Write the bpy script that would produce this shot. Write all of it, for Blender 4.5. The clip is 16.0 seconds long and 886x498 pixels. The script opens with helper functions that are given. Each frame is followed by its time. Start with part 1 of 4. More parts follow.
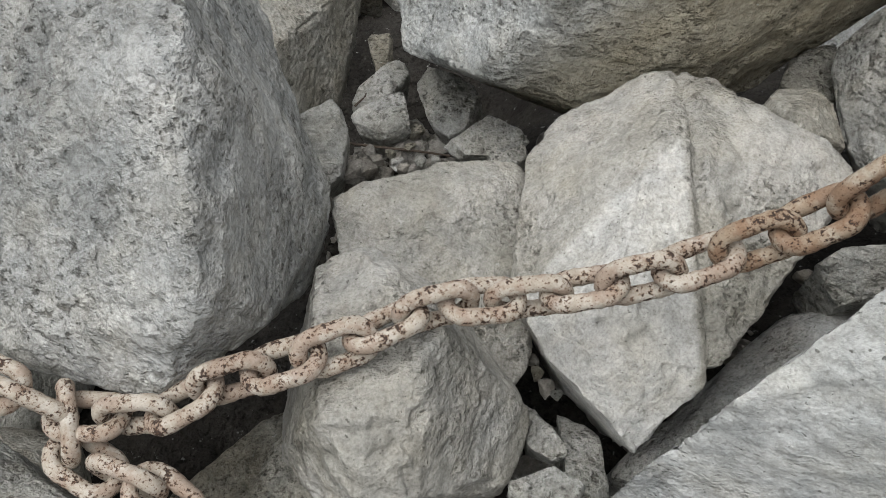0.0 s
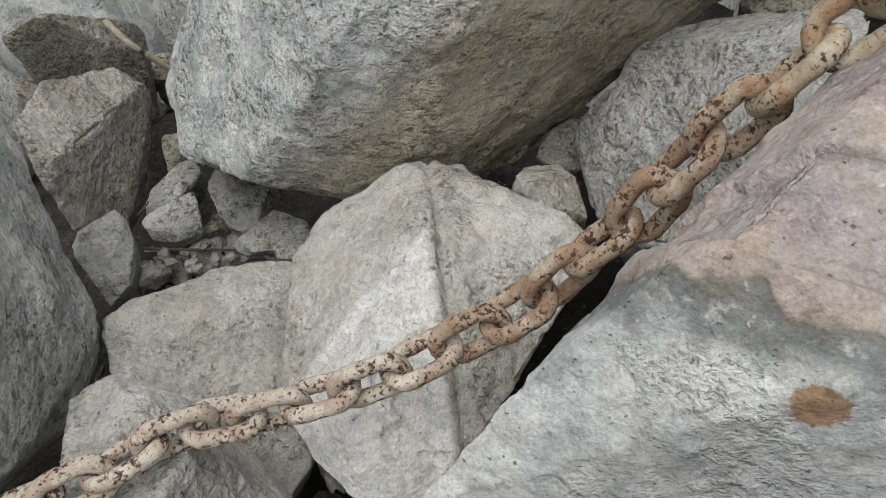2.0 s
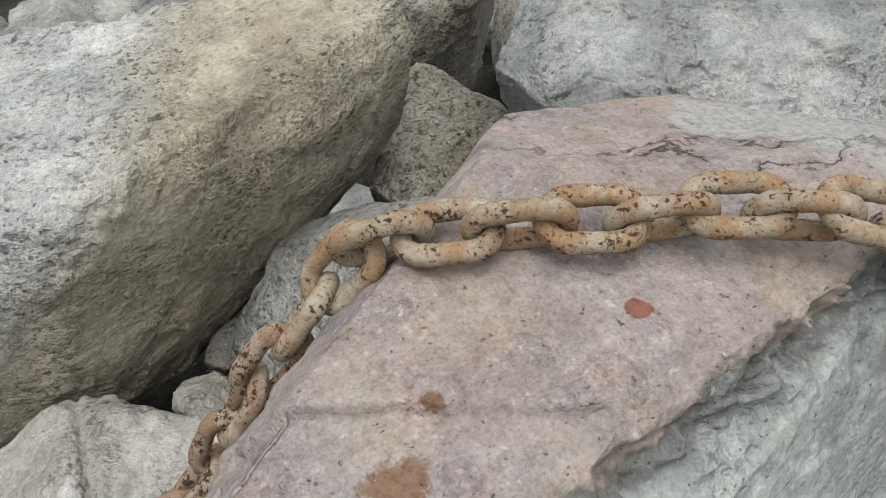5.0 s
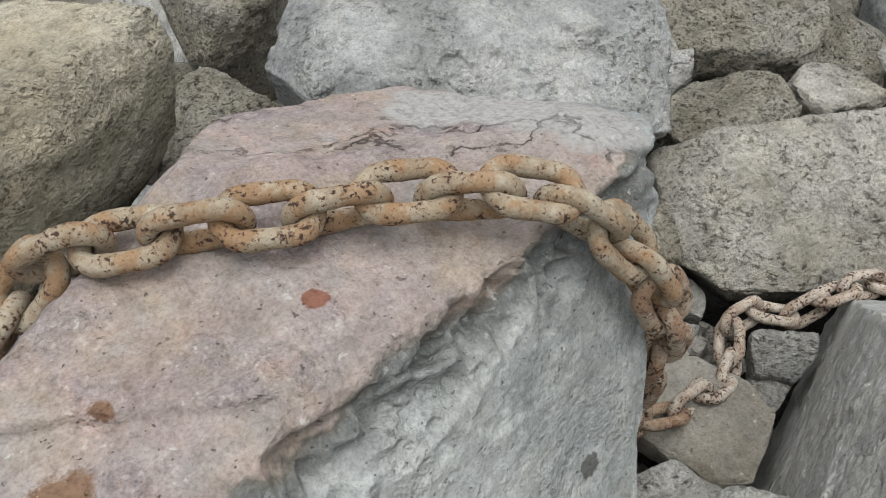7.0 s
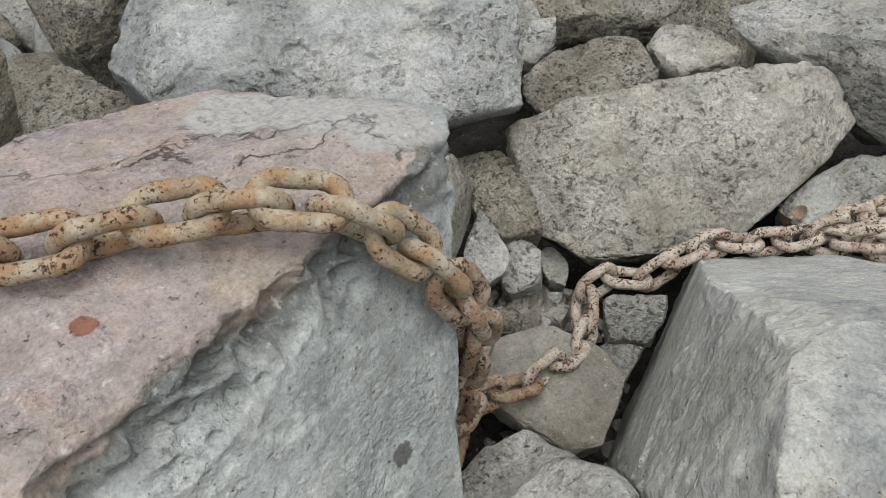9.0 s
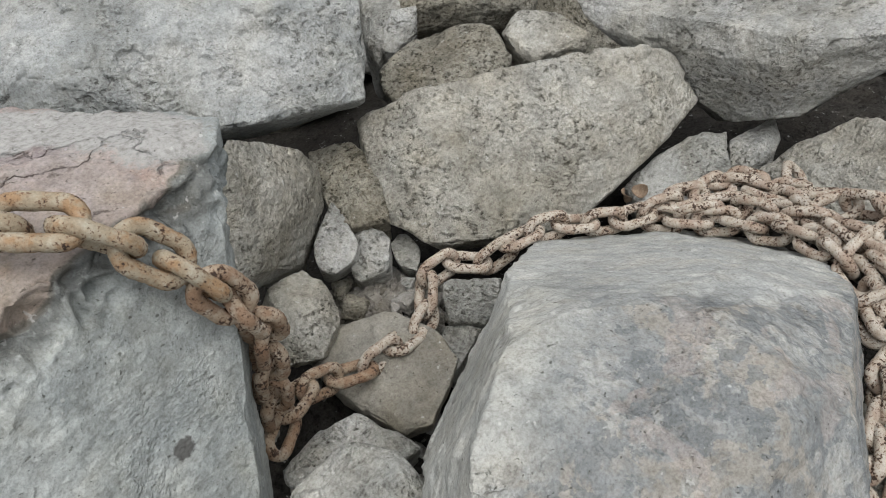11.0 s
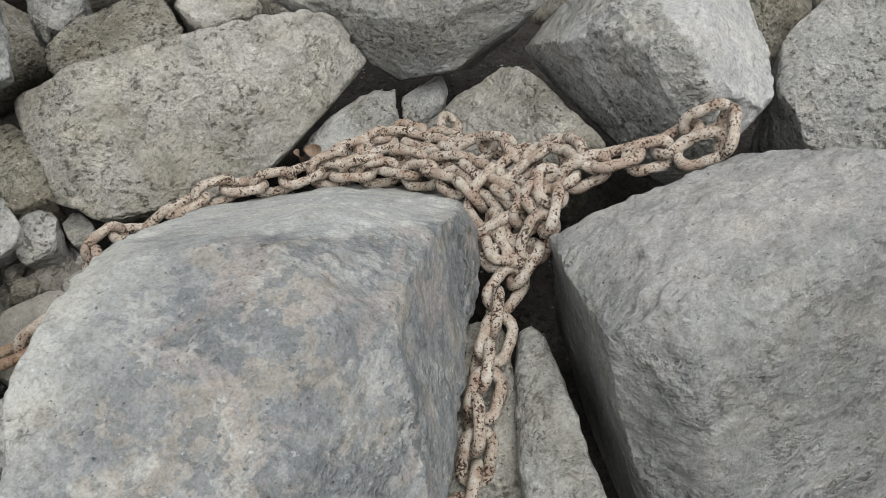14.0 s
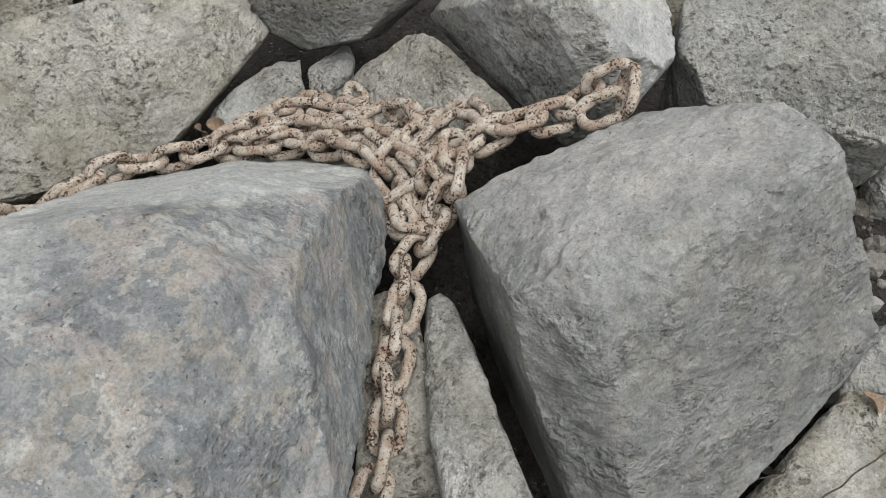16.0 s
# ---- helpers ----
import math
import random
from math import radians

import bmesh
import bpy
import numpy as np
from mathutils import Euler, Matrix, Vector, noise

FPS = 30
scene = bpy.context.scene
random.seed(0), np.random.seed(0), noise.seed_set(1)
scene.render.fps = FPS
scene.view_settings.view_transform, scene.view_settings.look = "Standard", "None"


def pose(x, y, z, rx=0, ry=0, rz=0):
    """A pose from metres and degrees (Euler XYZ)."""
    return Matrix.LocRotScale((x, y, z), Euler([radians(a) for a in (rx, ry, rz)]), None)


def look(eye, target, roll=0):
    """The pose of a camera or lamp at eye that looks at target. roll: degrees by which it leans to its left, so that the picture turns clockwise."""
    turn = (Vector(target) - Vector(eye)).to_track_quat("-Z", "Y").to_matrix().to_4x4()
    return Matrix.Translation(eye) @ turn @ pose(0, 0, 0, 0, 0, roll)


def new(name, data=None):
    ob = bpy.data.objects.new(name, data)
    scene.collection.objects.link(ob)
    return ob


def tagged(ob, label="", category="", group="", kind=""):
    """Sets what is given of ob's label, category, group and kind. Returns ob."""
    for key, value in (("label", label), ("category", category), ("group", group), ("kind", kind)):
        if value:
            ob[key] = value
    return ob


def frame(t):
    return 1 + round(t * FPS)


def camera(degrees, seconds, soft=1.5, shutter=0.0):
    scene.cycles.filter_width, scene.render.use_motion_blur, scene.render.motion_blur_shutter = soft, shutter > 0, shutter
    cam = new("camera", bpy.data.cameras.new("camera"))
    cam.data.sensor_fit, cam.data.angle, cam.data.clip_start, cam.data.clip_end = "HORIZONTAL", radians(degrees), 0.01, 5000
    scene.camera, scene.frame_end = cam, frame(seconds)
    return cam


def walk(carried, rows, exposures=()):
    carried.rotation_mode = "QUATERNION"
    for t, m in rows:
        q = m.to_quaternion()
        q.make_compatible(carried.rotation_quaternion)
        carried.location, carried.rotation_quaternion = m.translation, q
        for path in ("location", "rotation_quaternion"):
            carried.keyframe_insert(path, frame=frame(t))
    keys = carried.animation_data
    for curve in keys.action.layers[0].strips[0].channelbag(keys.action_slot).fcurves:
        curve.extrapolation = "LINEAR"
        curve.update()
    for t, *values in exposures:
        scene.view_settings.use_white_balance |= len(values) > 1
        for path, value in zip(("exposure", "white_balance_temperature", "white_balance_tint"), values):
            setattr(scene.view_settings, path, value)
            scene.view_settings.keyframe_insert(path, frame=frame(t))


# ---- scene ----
cam = camera(55.3, 16.0, soft=0.3)
PATH = [
    (0, (0.057, 0.023, 1.306), (0.011, 1.492, -0.051), 0.1),
    (0.5, (0.098, 0.025, 1.319), (0.081, 1.502, -0.029), -0.0),
    (1, (0.168, 0.03, 1.339), (0.199, 1.52, 0.005), -0.4),
    (1.5, (0.26, 0.035, 1.375), (0.364, 1.538, 0.06), -0.4),
    (2, (0.322, 0.038, 1.415), (0.512, 1.565, 0.137), -0.5),
    (2.5, (0.388, 0.021, 1.466), (0.692, 1.578, 0.248), -1.0),
    (3, (0.444, 0.006, 1.502), (0.859, 1.58, 0.339), -0.8),
    (3.5, (0.496, 0.01, 1.528), (0.999, 1.591, 0.412), -1.0),
    (4, (0.535, 0.008, 1.555), (1.109, 1.592, 0.477), -1.1),
    (4.2, (0.551, 0.008, 1.566), (1.15, 1.591, 0.502), -1.1),
    (6.3, (0.768, -0.113, 1.587), (1.6, 1.383, 0.552), -2.1),
    (6.5, (0.783, -0.123, 1.585), (1.641, 1.351, 0.54), -1.8),
    (7, (0.828, -0.156, 1.59), (1.75, 1.265, 0.526), -1.7),
    (7.5, (0.872, -0.185, 1.595), (1.841, 1.187, 0.508), -2.0),
    (8, (0.928, -0.207, 1.607), (1.915, 1.133, 0.497), -3.3),
    (8.5, (0.978, -0.238, 1.629), (1.962, 1.081, 0.492), -3.7),
    (8.7, (0.99, -0.252, 1.636), (1.97, 1.064, 0.493), -3.6),
    (10.8, (1.23, -0.502, 1.708), (2.204, 0.762, 0.502), -5.3),
    (11, (1.246, -0.522, 1.713), (2.232, 0.728, 0.502), -5.1),
    (11.5, (1.303, -0.581, 1.735), (2.315, 0.644, 0.52), -5.5),
    (12, (1.363, -0.668, 1.734), (2.406, 0.521, 0.51), -6.2),
    (12.5, (1.384, -0.733, 1.727), (2.455, 0.417, 0.49), -6.2),
    (13, (1.405, -0.799, 1.708), (2.52, 0.289, 0.453), -5.3),
    (13.5, (1.426, -0.856, 1.714), (2.611, 0.149, 0.455), -3.3),
    (14, (1.443, -0.888, 1.695), (2.678, 0.049, 0.432), -1.8),
    (14.5, (1.463, -0.917, 1.685), (2.737, -0.041, 0.416), -1.4),
    (15, (1.469, -0.931, 1.663), (2.77, -0.107, 0.388), -0.7),
    (15.5, (1.473, -0.935, 1.656), (2.778, -0.135, 0.369), -0.2),
    (16, (1.479, -0.935, 1.65), (2.778, -0.142, 0.353), -0.2),
]
walk(cam, [(t, look(eye, target, roll)) for t, eye, target, roll in PATH], exposures=[(0.0, 0.0), (16.0, 0.0)])
SKY, SUN, SUN_TURN, SUN_UP = 0.168, 1.36, 212.0, 67.0

# ---- light ----
world = bpy.data.worlds.new("overcast_sky")
scene.world = world
world.use_nodes = True
wn, wl = world.node_tree.nodes, world.node_tree.links
wn.clear()
sky = wn.new("ShaderNodeTexSky")
sky.sky_type, sky.sun_disc = "NISHITA", False
sky.sun_elevation, sky.sun_rotation = radians(SUN_UP), radians(SUN_TURN)
sky.air_density, sky.dust_density, sky.ozone_density = 1.0, 4.0, 1.0
grey = wn.new("ShaderNodeHueSaturation")
grey.inputs["Saturation"].default_value = 0.18
back = wn.new("ShaderNodeBackground")
back.inputs["Strength"].default_value = SKY
wo = wn.new("ShaderNodeOutputWorld")
wl.new(sky.outputs[0], grey.inputs["Color"])
wl.new(grey.outputs[0], back.inputs["Color"])
wl.new(back.outputs[0], wo.inputs["Surface"])

lamp = bpy.data.lights.new("sun", "SUN")
lamp.energy, lamp.angle, lamp.color = SUN, radians(75), (0.99, 0.985, 0.95)
sun = new("sun", lamp)
away = 8 * math.cos(radians(SUN_UP))
sun.matrix_world = look((math.sin(radians(SUN_TURN)) * away, math.cos(radians(SUN_TURN)) * away, 8 * math.sin(radians(SUN_UP))), (0, 0, 0))


# ---- materials ----
def shader(name):
    m = bpy.data.materials.new(name)
    m.use_nodes = True
    nt = m.node_tree
    nt.nodes.clear()
    out = nt.nodes.new("ShaderNodeOutputMaterial")
    b = nt.nodes.new("ShaderNodeBsdfPrincipled")
    nt.links.new(b.outputs[0], out.inputs["Surface"])

    def node(kind, **sets):
        n = nt.nodes.new(kind)
        for k, v in sets.items():
            if k in n.inputs:
                n.inputs[k].default_value = v
        return n

    return m, nt, b, node


def ramp(nt, stops):
    n = nt.nodes.new("ShaderNodeValToRGB")
    e = n.color_ramp.elements
    while len(e) < len(stops):
        e.new(0.5)
    for el, (p, c) in zip(e, stops):
        el.position, el.color = p, (*c, 1) if len(c) == 3 else c
    return n


def mixed(nt, a, b, f, kind="MIX"):
    """Mixes two colours; each of a, b, f is a socket or a value."""
    n = nt.nodes.new("ShaderNodeMix")
    n.data_type, n.blend_type = "RGBA", kind
    for i, v in ((0, f), (6, a), (7, b)):
        if isinstance(v, bpy.types.NodeSocket):
            nt.links.new(v, n.inputs[i])
        else:
            n.inputs[i].default_value = v if i == 0 else (*v, 1)
    return n.outputs[2]


def spread(nt, node):
    """Object coordinates, shifted from stone to stone so that no two look alike."""
    tc = node("ShaderNodeTexCoord")
    info = node("ShaderNodeObjectInfo")
    add = node("ShaderNodeVectorMath")
    add.operation = "MULTIPLY_ADD"
    nt.links.new(info.outputs["Random"], add.inputs[0])
    add.inputs[1].default_value = (17.0, 31.0, 23.0)
    nt.links.new(tc.outputs["Object"], add.inputs[2])
    return tc.outputs["Object"], add.outputs[0], info


def weighted(nt, node, pairs):
    """The sum of sockets times weights."""
    total = None
    for socket, weight in pairs:
        n = node("ShaderNodeMath")
        n.operation = "MULTIPLY_ADD"
        nt.links.new(socket, n.inputs[0])
        n.inputs[1].default_value = weight
        if total is None:
            n.inputs[2].default_value = 0.0
        else:
            nt.links.new(total, n.inputs[2])
        total = n.outputs[0]
    return total


def stone(name, base, dust, dark, second=None, plane=None, rough=0.6, cracks=1.0, pitted=0.5, bump=1.0, patch=0.0, stains_at=(), layered=None, fresh_or_lit=None):
    """Weathered limestone: soft clouds of tone, smooth chalky places, and rough ones full of short bedded nicks, pits
    and grit.
    second: three colours that take over past the plane (x, y, z, offset, softness) in the stone's own space.
    layered: three colours of the upper bed, above the broken step that the mesh carries as its "bed" attribute.
    fresh_or_lit: the colour of a clean broken face, or of a top or side painted as lit, told by the same attribute."""
    m, nt, b, node = shader(name)
    link = nt.links.new
    own, co, info = spread(nt, node)
    # the bedding lies level: nicks are longer along it than across
    bedded = node("ShaderNodeVectorMath")
    bedded.operation = "MULTIPLY"
    link(co, bedded.inputs[0])
    bedded.inputs[1].default_value = (1.0, 1.0, 1.35)

    def noise(scale, detail, roughness, distortion=0.0, at=co):
        n = node("ShaderNodeTexNoise", Scale=scale, Detail=detail, Roughness=roughness, Distortion=distortion)
        link(at, n.inputs["Vector"])
        return n.outputs[0]

    def masked(socket, lo, hi, top=1.0):
        r = ramp(nt, [(min(lo, hi), (0, 0, 0) if lo < hi else (top,) * 3), (max(lo, hi), (top,) * 3 if lo < hi else (0, 0, 0))])
        link(socket, r.inputs[0])
        return r.outputs[0]

    def times(p, q):
        n = node("ShaderNodeMath")
        n.operation = "MULTIPLY"
        link(p, n.inputs[0])
        if isinstance(q, float):
            n.inputs[1].default_value = q
        else:
            link(q, n.inputs[1])
        return n.outputs[0]

    broad = noise(4.0, 6.0, 0.6, 0.2)
    zone = noise(6.5, 6.0, 0.65, 0.2)
    clouds = noise(13.0, 6.0, 0.62, 0.3)
    tint = noise(9.0, 5.0, 0.6, 0.4)
    mid = noise(24.0, 5.0, 0.6)
    grit = noise(95.0, 4.0, 0.65)
    fine = noise(230.0, 3.0, 0.65)
    strokes = noise(46.0, 4.0, 0.62, 0.25, bedded.outputs[0])
    dots = noise(105.0, 2.0, 0.5, 0.0, bedded.outputs[0])
    far_line = noise(7.0, 5.0, 0.55, 0.9)
    breaks = noise(48.0, 3.0, 0.6)

    def stains(colours):
        r = ramp(nt, [(0.34, colours[2]), (0.5, colours[0]), (0.64, colours[1])])
        link(broad, r.inputs[0])
        return r.outputs[0]

    col = stains((base, dust, dark))
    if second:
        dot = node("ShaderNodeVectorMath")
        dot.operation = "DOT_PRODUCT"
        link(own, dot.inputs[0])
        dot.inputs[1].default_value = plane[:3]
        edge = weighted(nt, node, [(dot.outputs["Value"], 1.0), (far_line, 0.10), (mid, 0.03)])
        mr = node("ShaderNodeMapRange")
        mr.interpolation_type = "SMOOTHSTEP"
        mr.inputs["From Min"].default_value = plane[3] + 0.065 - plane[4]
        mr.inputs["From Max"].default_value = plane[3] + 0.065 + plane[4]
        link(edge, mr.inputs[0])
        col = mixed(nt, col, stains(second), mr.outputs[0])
    if patch:
        plain = col
        # hard-edged blotches of slate blue, buff and rose
        col = mixed(nt, col, (0.20, 0.213, 0.218), masked(zone, 0.52, 0.535, patch * 0.85))
        col = mixed(nt, col, (0.345, 0.328, 0.30), masked(tint, 0.545, 0.58, patch * 0.8))
        col = mixed(nt, col, (0.185, 0.198, 0.205), masked(mid, 0.535, 0.55, patch * 0.8))
        col = mixed(nt, col, (0.40, 0.405, 0.395), masked(clouds, 0.57, 0.595, patch * 0.6))
        col = mixed(nt, col, (0.37, 0.335, 0.315), masked(far_line, 0.58, 0.61, patch * 0.6))
        col = mixed(nt, col, (0.23, 0.243, 0.248), masked(breaks, 0.55, 0.575, patch * 0.5))
        col = mixed(nt, col, (0.38, 0.372, 0.35), masked(breaks, 0.43, 0.405, patch * 0.3))
        if second:
            col = mixed(nt, col, plain, mr.outputs[0])
    clean = None
    if fresh_or_lit:
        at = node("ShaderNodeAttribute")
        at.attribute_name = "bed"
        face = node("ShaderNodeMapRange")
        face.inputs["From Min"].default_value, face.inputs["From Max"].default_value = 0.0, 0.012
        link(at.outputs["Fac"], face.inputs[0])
        col = mixed(nt, col, fresh_or_lit, times(face.outputs[0], 0.8))
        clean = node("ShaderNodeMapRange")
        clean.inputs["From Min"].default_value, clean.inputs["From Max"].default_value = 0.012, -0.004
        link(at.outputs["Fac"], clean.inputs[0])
    if layered:
        at = node("ShaderNodeAttribute")
        at.attribute_name = "bed"
        bed = weighted(nt, node, [(at.outputs["Fac"], 1.0), (mid, 0.02)])

        def above(lo, hi):
            n = node("ShaderNodeMapRange")
            n.inputs["From Min"].default_value, n.inputs["From Max"].default_value = lo + 0.01, hi + 0.01
            link(bed, n.inputs[0])
            return n.outputs[0]

        veil = mixed(nt, layered[0], layered[1], masked(broad, 0.36, 0.6))
        veil = mixed(nt, veil, layered[2], masked(zone, 0.46, 0.64, 0.9))
        veil = mixed(nt, veil, (0.385, 0.32, 0.25), masked(far_line, 0.5, 0.66, 0.7))
        veil = mixed(nt, veil, (0.36, 0.355, 0.36), masked(tint, 0.53, 0.68, 0.7))
        veil = mixed(nt, veil, (0.37, 0.245, 0.21), masked(clouds, 0.55, 0.7, 0.45))
        # darker grey patches in a band just below the step
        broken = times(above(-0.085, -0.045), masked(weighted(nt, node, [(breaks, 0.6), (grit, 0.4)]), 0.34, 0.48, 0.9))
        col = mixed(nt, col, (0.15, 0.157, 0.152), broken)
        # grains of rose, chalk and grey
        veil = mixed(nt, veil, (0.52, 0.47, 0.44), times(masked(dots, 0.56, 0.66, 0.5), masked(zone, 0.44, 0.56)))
        # a thin darker strip along the rim
        rim_strip = mixed(nt, col, (0.18, 0.17, 0.15), above(-0.03, -0.016))
        col = mixed(nt, rim_strip, mixed(nt, veil, (0.37, 0.31, 0.27), 0.5), above(-0.014, -0.008))
        col = mixed(nt, col, veil, above(0.0, 0.035))
        # ragged cracks across the upper bed, broken off here and there
        warp = node("ShaderNodeTexNoise", Scale=11.0, Detail=5.0, Roughness=0.62)
        link(co, warp.inputs["Vector"])
        bent = node("ShaderNodeVectorMath")
        bent.operation = "MULTIPLY_ADD"
        link(warp.outputs["Color"], bent.inputs[0])
        bent.inputs[1].default_value = (0.16, 0.16, 0.16)
        link(co, bent.inputs[2])
        long_way = node("ShaderNodeVectorMath")
        long_way.operation = "MULTIPLY"
        link(bent.outputs[0], long_way.inputs[0])
        long_way.inputs[1].default_value = (0.7, 1.25, 1.0)
        cells = node("ShaderNodeTexVoronoi", Scale=5.5)
        cells.feature = "DISTANCE_TO_EDGE"
        link(long_way.outputs[0], cells.inputs["Vector"])
        behind = node("ShaderNodeVectorMath")
        behind.operation = "DOT_PRODUCT"
        link(own, behind.inputs[0])
        behind.inputs[1].default_value = (0.72, 0.69, 0.0)
        upper = times(times(above(0.004, 0.02), masked(tint, 0.45, 0.53)), masked(behind.outputs["Value"], -0.12, 0.1))
        rift = times(masked(cells.outputs["Distance"], 0.017, 0.006), upper)
        flank = times(masked(cells.outputs["Distance"], 0.10, 0.02), upper)
        col = mixed(nt, col, (0.62, 0.58, 0.56), times(times(flank, masked(breaks, 0.46, 0.54)), 0.7), "MULTIPLY")
        col = mixed(nt, col, (0.30, 0.25, 0.23), times(rift, 0.7), "MULTIPLY")
    # clouds of tone at two sizes, cooler where dark and warmer where light
    r2 = ramp(nt, [(0.3, (0.76, 0.775, 0.78)), (0.5, (1, 1, 1)), (0.7, (1.17, 1.16, 1.13))])
    link(clouds, r2.inputs[0])
    col = mixed(nt, col, r2.outputs[0], 0.85, "MULTIPLY")
    r5 = ramp(nt, [(0.32, (0.86, 0.89, 0.92)), (0.5, (1, 1, 1)), (0.68, (1.07, 1.03, 0.95))])
    link(tint, r5.inputs[0])
    col = mixed(nt, col, r5.outputs[0], 0.45, "MULTIPLY")
    r6 = ramp(nt, [(0.3, (0.72, 0.71, 0.69)), (0.5, (1, 1, 1)), (0.7, (1.13, 1.13, 1.12))])
    link(mid, r6.inputs[0])
    col = mixed(nt, col, r6.outputs[0], 0.6, "MULTIPLY")
    r3 = ramp(nt, [(0.3, (0.55, 0.53, 0.5)), (0.5, (1, 1, 1)), (0.7, (1.22, 1.22, 1.22))])
    link(grit, r3.inputs[0])
    col = mixed(nt, col, r3.outputs[0], 0.42 + 0.48 * rough, "MULTIPLY")
    r4 = ramp(nt, [(0.3, (0.72, 0.71, 0.69)), (0.5, (1, 1, 1)), (0.7, (1.16, 1.16, 1.16))])
    link(fine, r4.inputs[0])
    col = mixed(nt, col, r4.outputs[0], 0.8, "MULTIPLY")
    for centre, radius, colour in stains_at:
        far = node("ShaderNodeVectorMath")
        far.operation = "DISTANCE"
        link(own, far.inputs[0])
        far.inputs[1].default_value = centre
        ragged = weighted(nt, node, [(far.outputs["Value"], 1.0), (far_line, radius * 1.1), (mid, radius * 0.9), (grit, radius * 0.7)])
        sm = node("ShaderNodeMapRange")
        sm.inputs["From Min"].default_value, sm.inputs["From Max"].default_value = radius * 2.4, radius * 2.2
        link(ragged, sm.inputs[0])
        col = mixed(nt, col, mixed(nt, colour, r3.outputs[0], 0.8, "MULTIPLY"), sm.outputs[0])
    # short bedded nicks and pits, thick where the stone is rough, few where it is clean
    worn_zone = masked(zone, 0.60 - 0.28 * rough, 0.74 - 0.28 * rough)
    if clean:
        worn_zone = times(worn_zone, clean.outputs[0])
    nick = times(masked(strokes, 0.43, 0.36), worn_zone)
    pit = times(masked(dots, 0.39, 0.34), worn_zone)
    speck = masked(dots, 0.30, 0.27)
    for socket, force in ((nick, min(0.72 * cracks, 0.9)), (pit, 0.9 * pitted), (speck, 0.7)):
        col = mixed(nt, col, (0.36, 0.345, 0.315), times(socket, float(force)), "MULTIPLY")
    # white chalk flecks
    col = mixed(nt, col, (0.64, 0.64, 0.62), times(masked(breaks, 0.67, 0.72), 0.5))
    hs = node("ShaderNodeHueSaturation")
    mr = node("ShaderNodeMapRange")
    mr.inputs["To Min"].default_value, mr.inputs["To Max"].default_value = 0.81, 0.93
    link(info.outputs["Random"], mr.inputs[0])
    link(mr.outputs[0], hs.inputs["Value"])
    link(col, hs.inputs["Color"])
    link(hs.outputs[0], b.inputs["Base Color"])
    b.inputs["Roughness"].default_value = 0.9
    b.inputs["Specular IOR Level"].default_value = 0.25
    gritty = times(grit, worn_zone)
    rugged = times(strokes, worn_zone)
    deep = [(rift, -0.5), (times(flank, breaks), -0.3)] if layered else []
    height = weighted(nt, node, deep + [(mid, 0.6), (strokes, 0.2), (rugged, 0.42), (grit, 0.1), (gritty, 0.3), (fine, 0.05),
                                 (nick, -0.3 * cracks), (pit, -0.14 * pitted), (speck, -0.25)])
    bp = node("ShaderNodeBump", Strength=1.0, Distance=0.025 * bump)
    link(height, bp.inputs["Height"])
    link(bp.outputs[0], b.inputs["Normal"])
    return m


PALE = ((0.42, 0.42, 0.395), (0.53, 0.53, 0.51), (0.31, 0.31, 0.285))
WARM = ((0.41, 0.395, 0.35), (0.52, 0.51, 0.465), (0.30, 0.285, 0.24))
BUFF = ((0.34, 0.32, 0.265), (0.43, 0.415, 0.365), (0.235, 0.215, 0.17))
COOL = ((0.36, 0.375, 0.37), (0.49, 0.50, 0.49), (0.25, 0.265, 0.265))
CHALK = ((0.425, 0.415, 0.38), (0.52, 0.51, 0.48), (0.34, 0.33, 0.29))
GREY = ((0.45, 0.458, 0.445), (0.57, 0.575, 0.56), (0.34, 0.348, 0.338))
LIME = stone("pale_limestone", *PALE)
RIDGED = stone("chalky_limestone_with_clean_face", *CHALK, rough=0.35, pitted=0.35, fresh_or_lit=(0.60, 0.60, 0.58))
# pale side, painted paler still for the light that falls on it
FACED = stone("grey_limestone_with_pale_lit_face", *PALE, fresh_or_lit=(0.49, 0.495, 0.485))
CHALKY = stone("chalky_limestone", *CHALK, rough=0.35, pitted=0.35)
WARM_LIME = stone("warm_limestone", *WARM)
TAN = stone("buff_limestone", *BUFF, rough=1.0, pitted=0.8, bump=1.3)
BLUE = stone("bluish_limestone", *COOL, rough=0.45, pitted=0.4)
# light on the top is put into its colour, paler than the sides
LIT_TOP = stone("grey_limestone_with_lit_top", (0.335, 0.34, 0.325), (0.43, 0.435, 0.415), (0.245, 0.25, 0.238), rough=0.3, pitted=0.4, bump=0.9, patch=0.22, fresh_or_lit=(0.40, 0.395, 0.38))
SLATE = stone("light_grey_limestone", *GREY, rough=0.6, pitted=0.4)
# second: left face without blotches, its missing light put into a paler colour
MARBLED = stone("marbled_grey_limestone", (0.285, 0.297, 0.295), (0.345, 0.352, 0.345), (0.235, 0.247, 0.25), patch=1.0, rough=0.22, pitted=0.2, bump=0.7, fresh_or_lit=(0.46, 0.47, 0.455),
                second=((0.46, 0.465, 0.44), (0.53, 0.535, 0.51), (0.38, 0.385, 0.36)), plane=(-0.47, 0.80, 0.365, 0.27, 0.07))
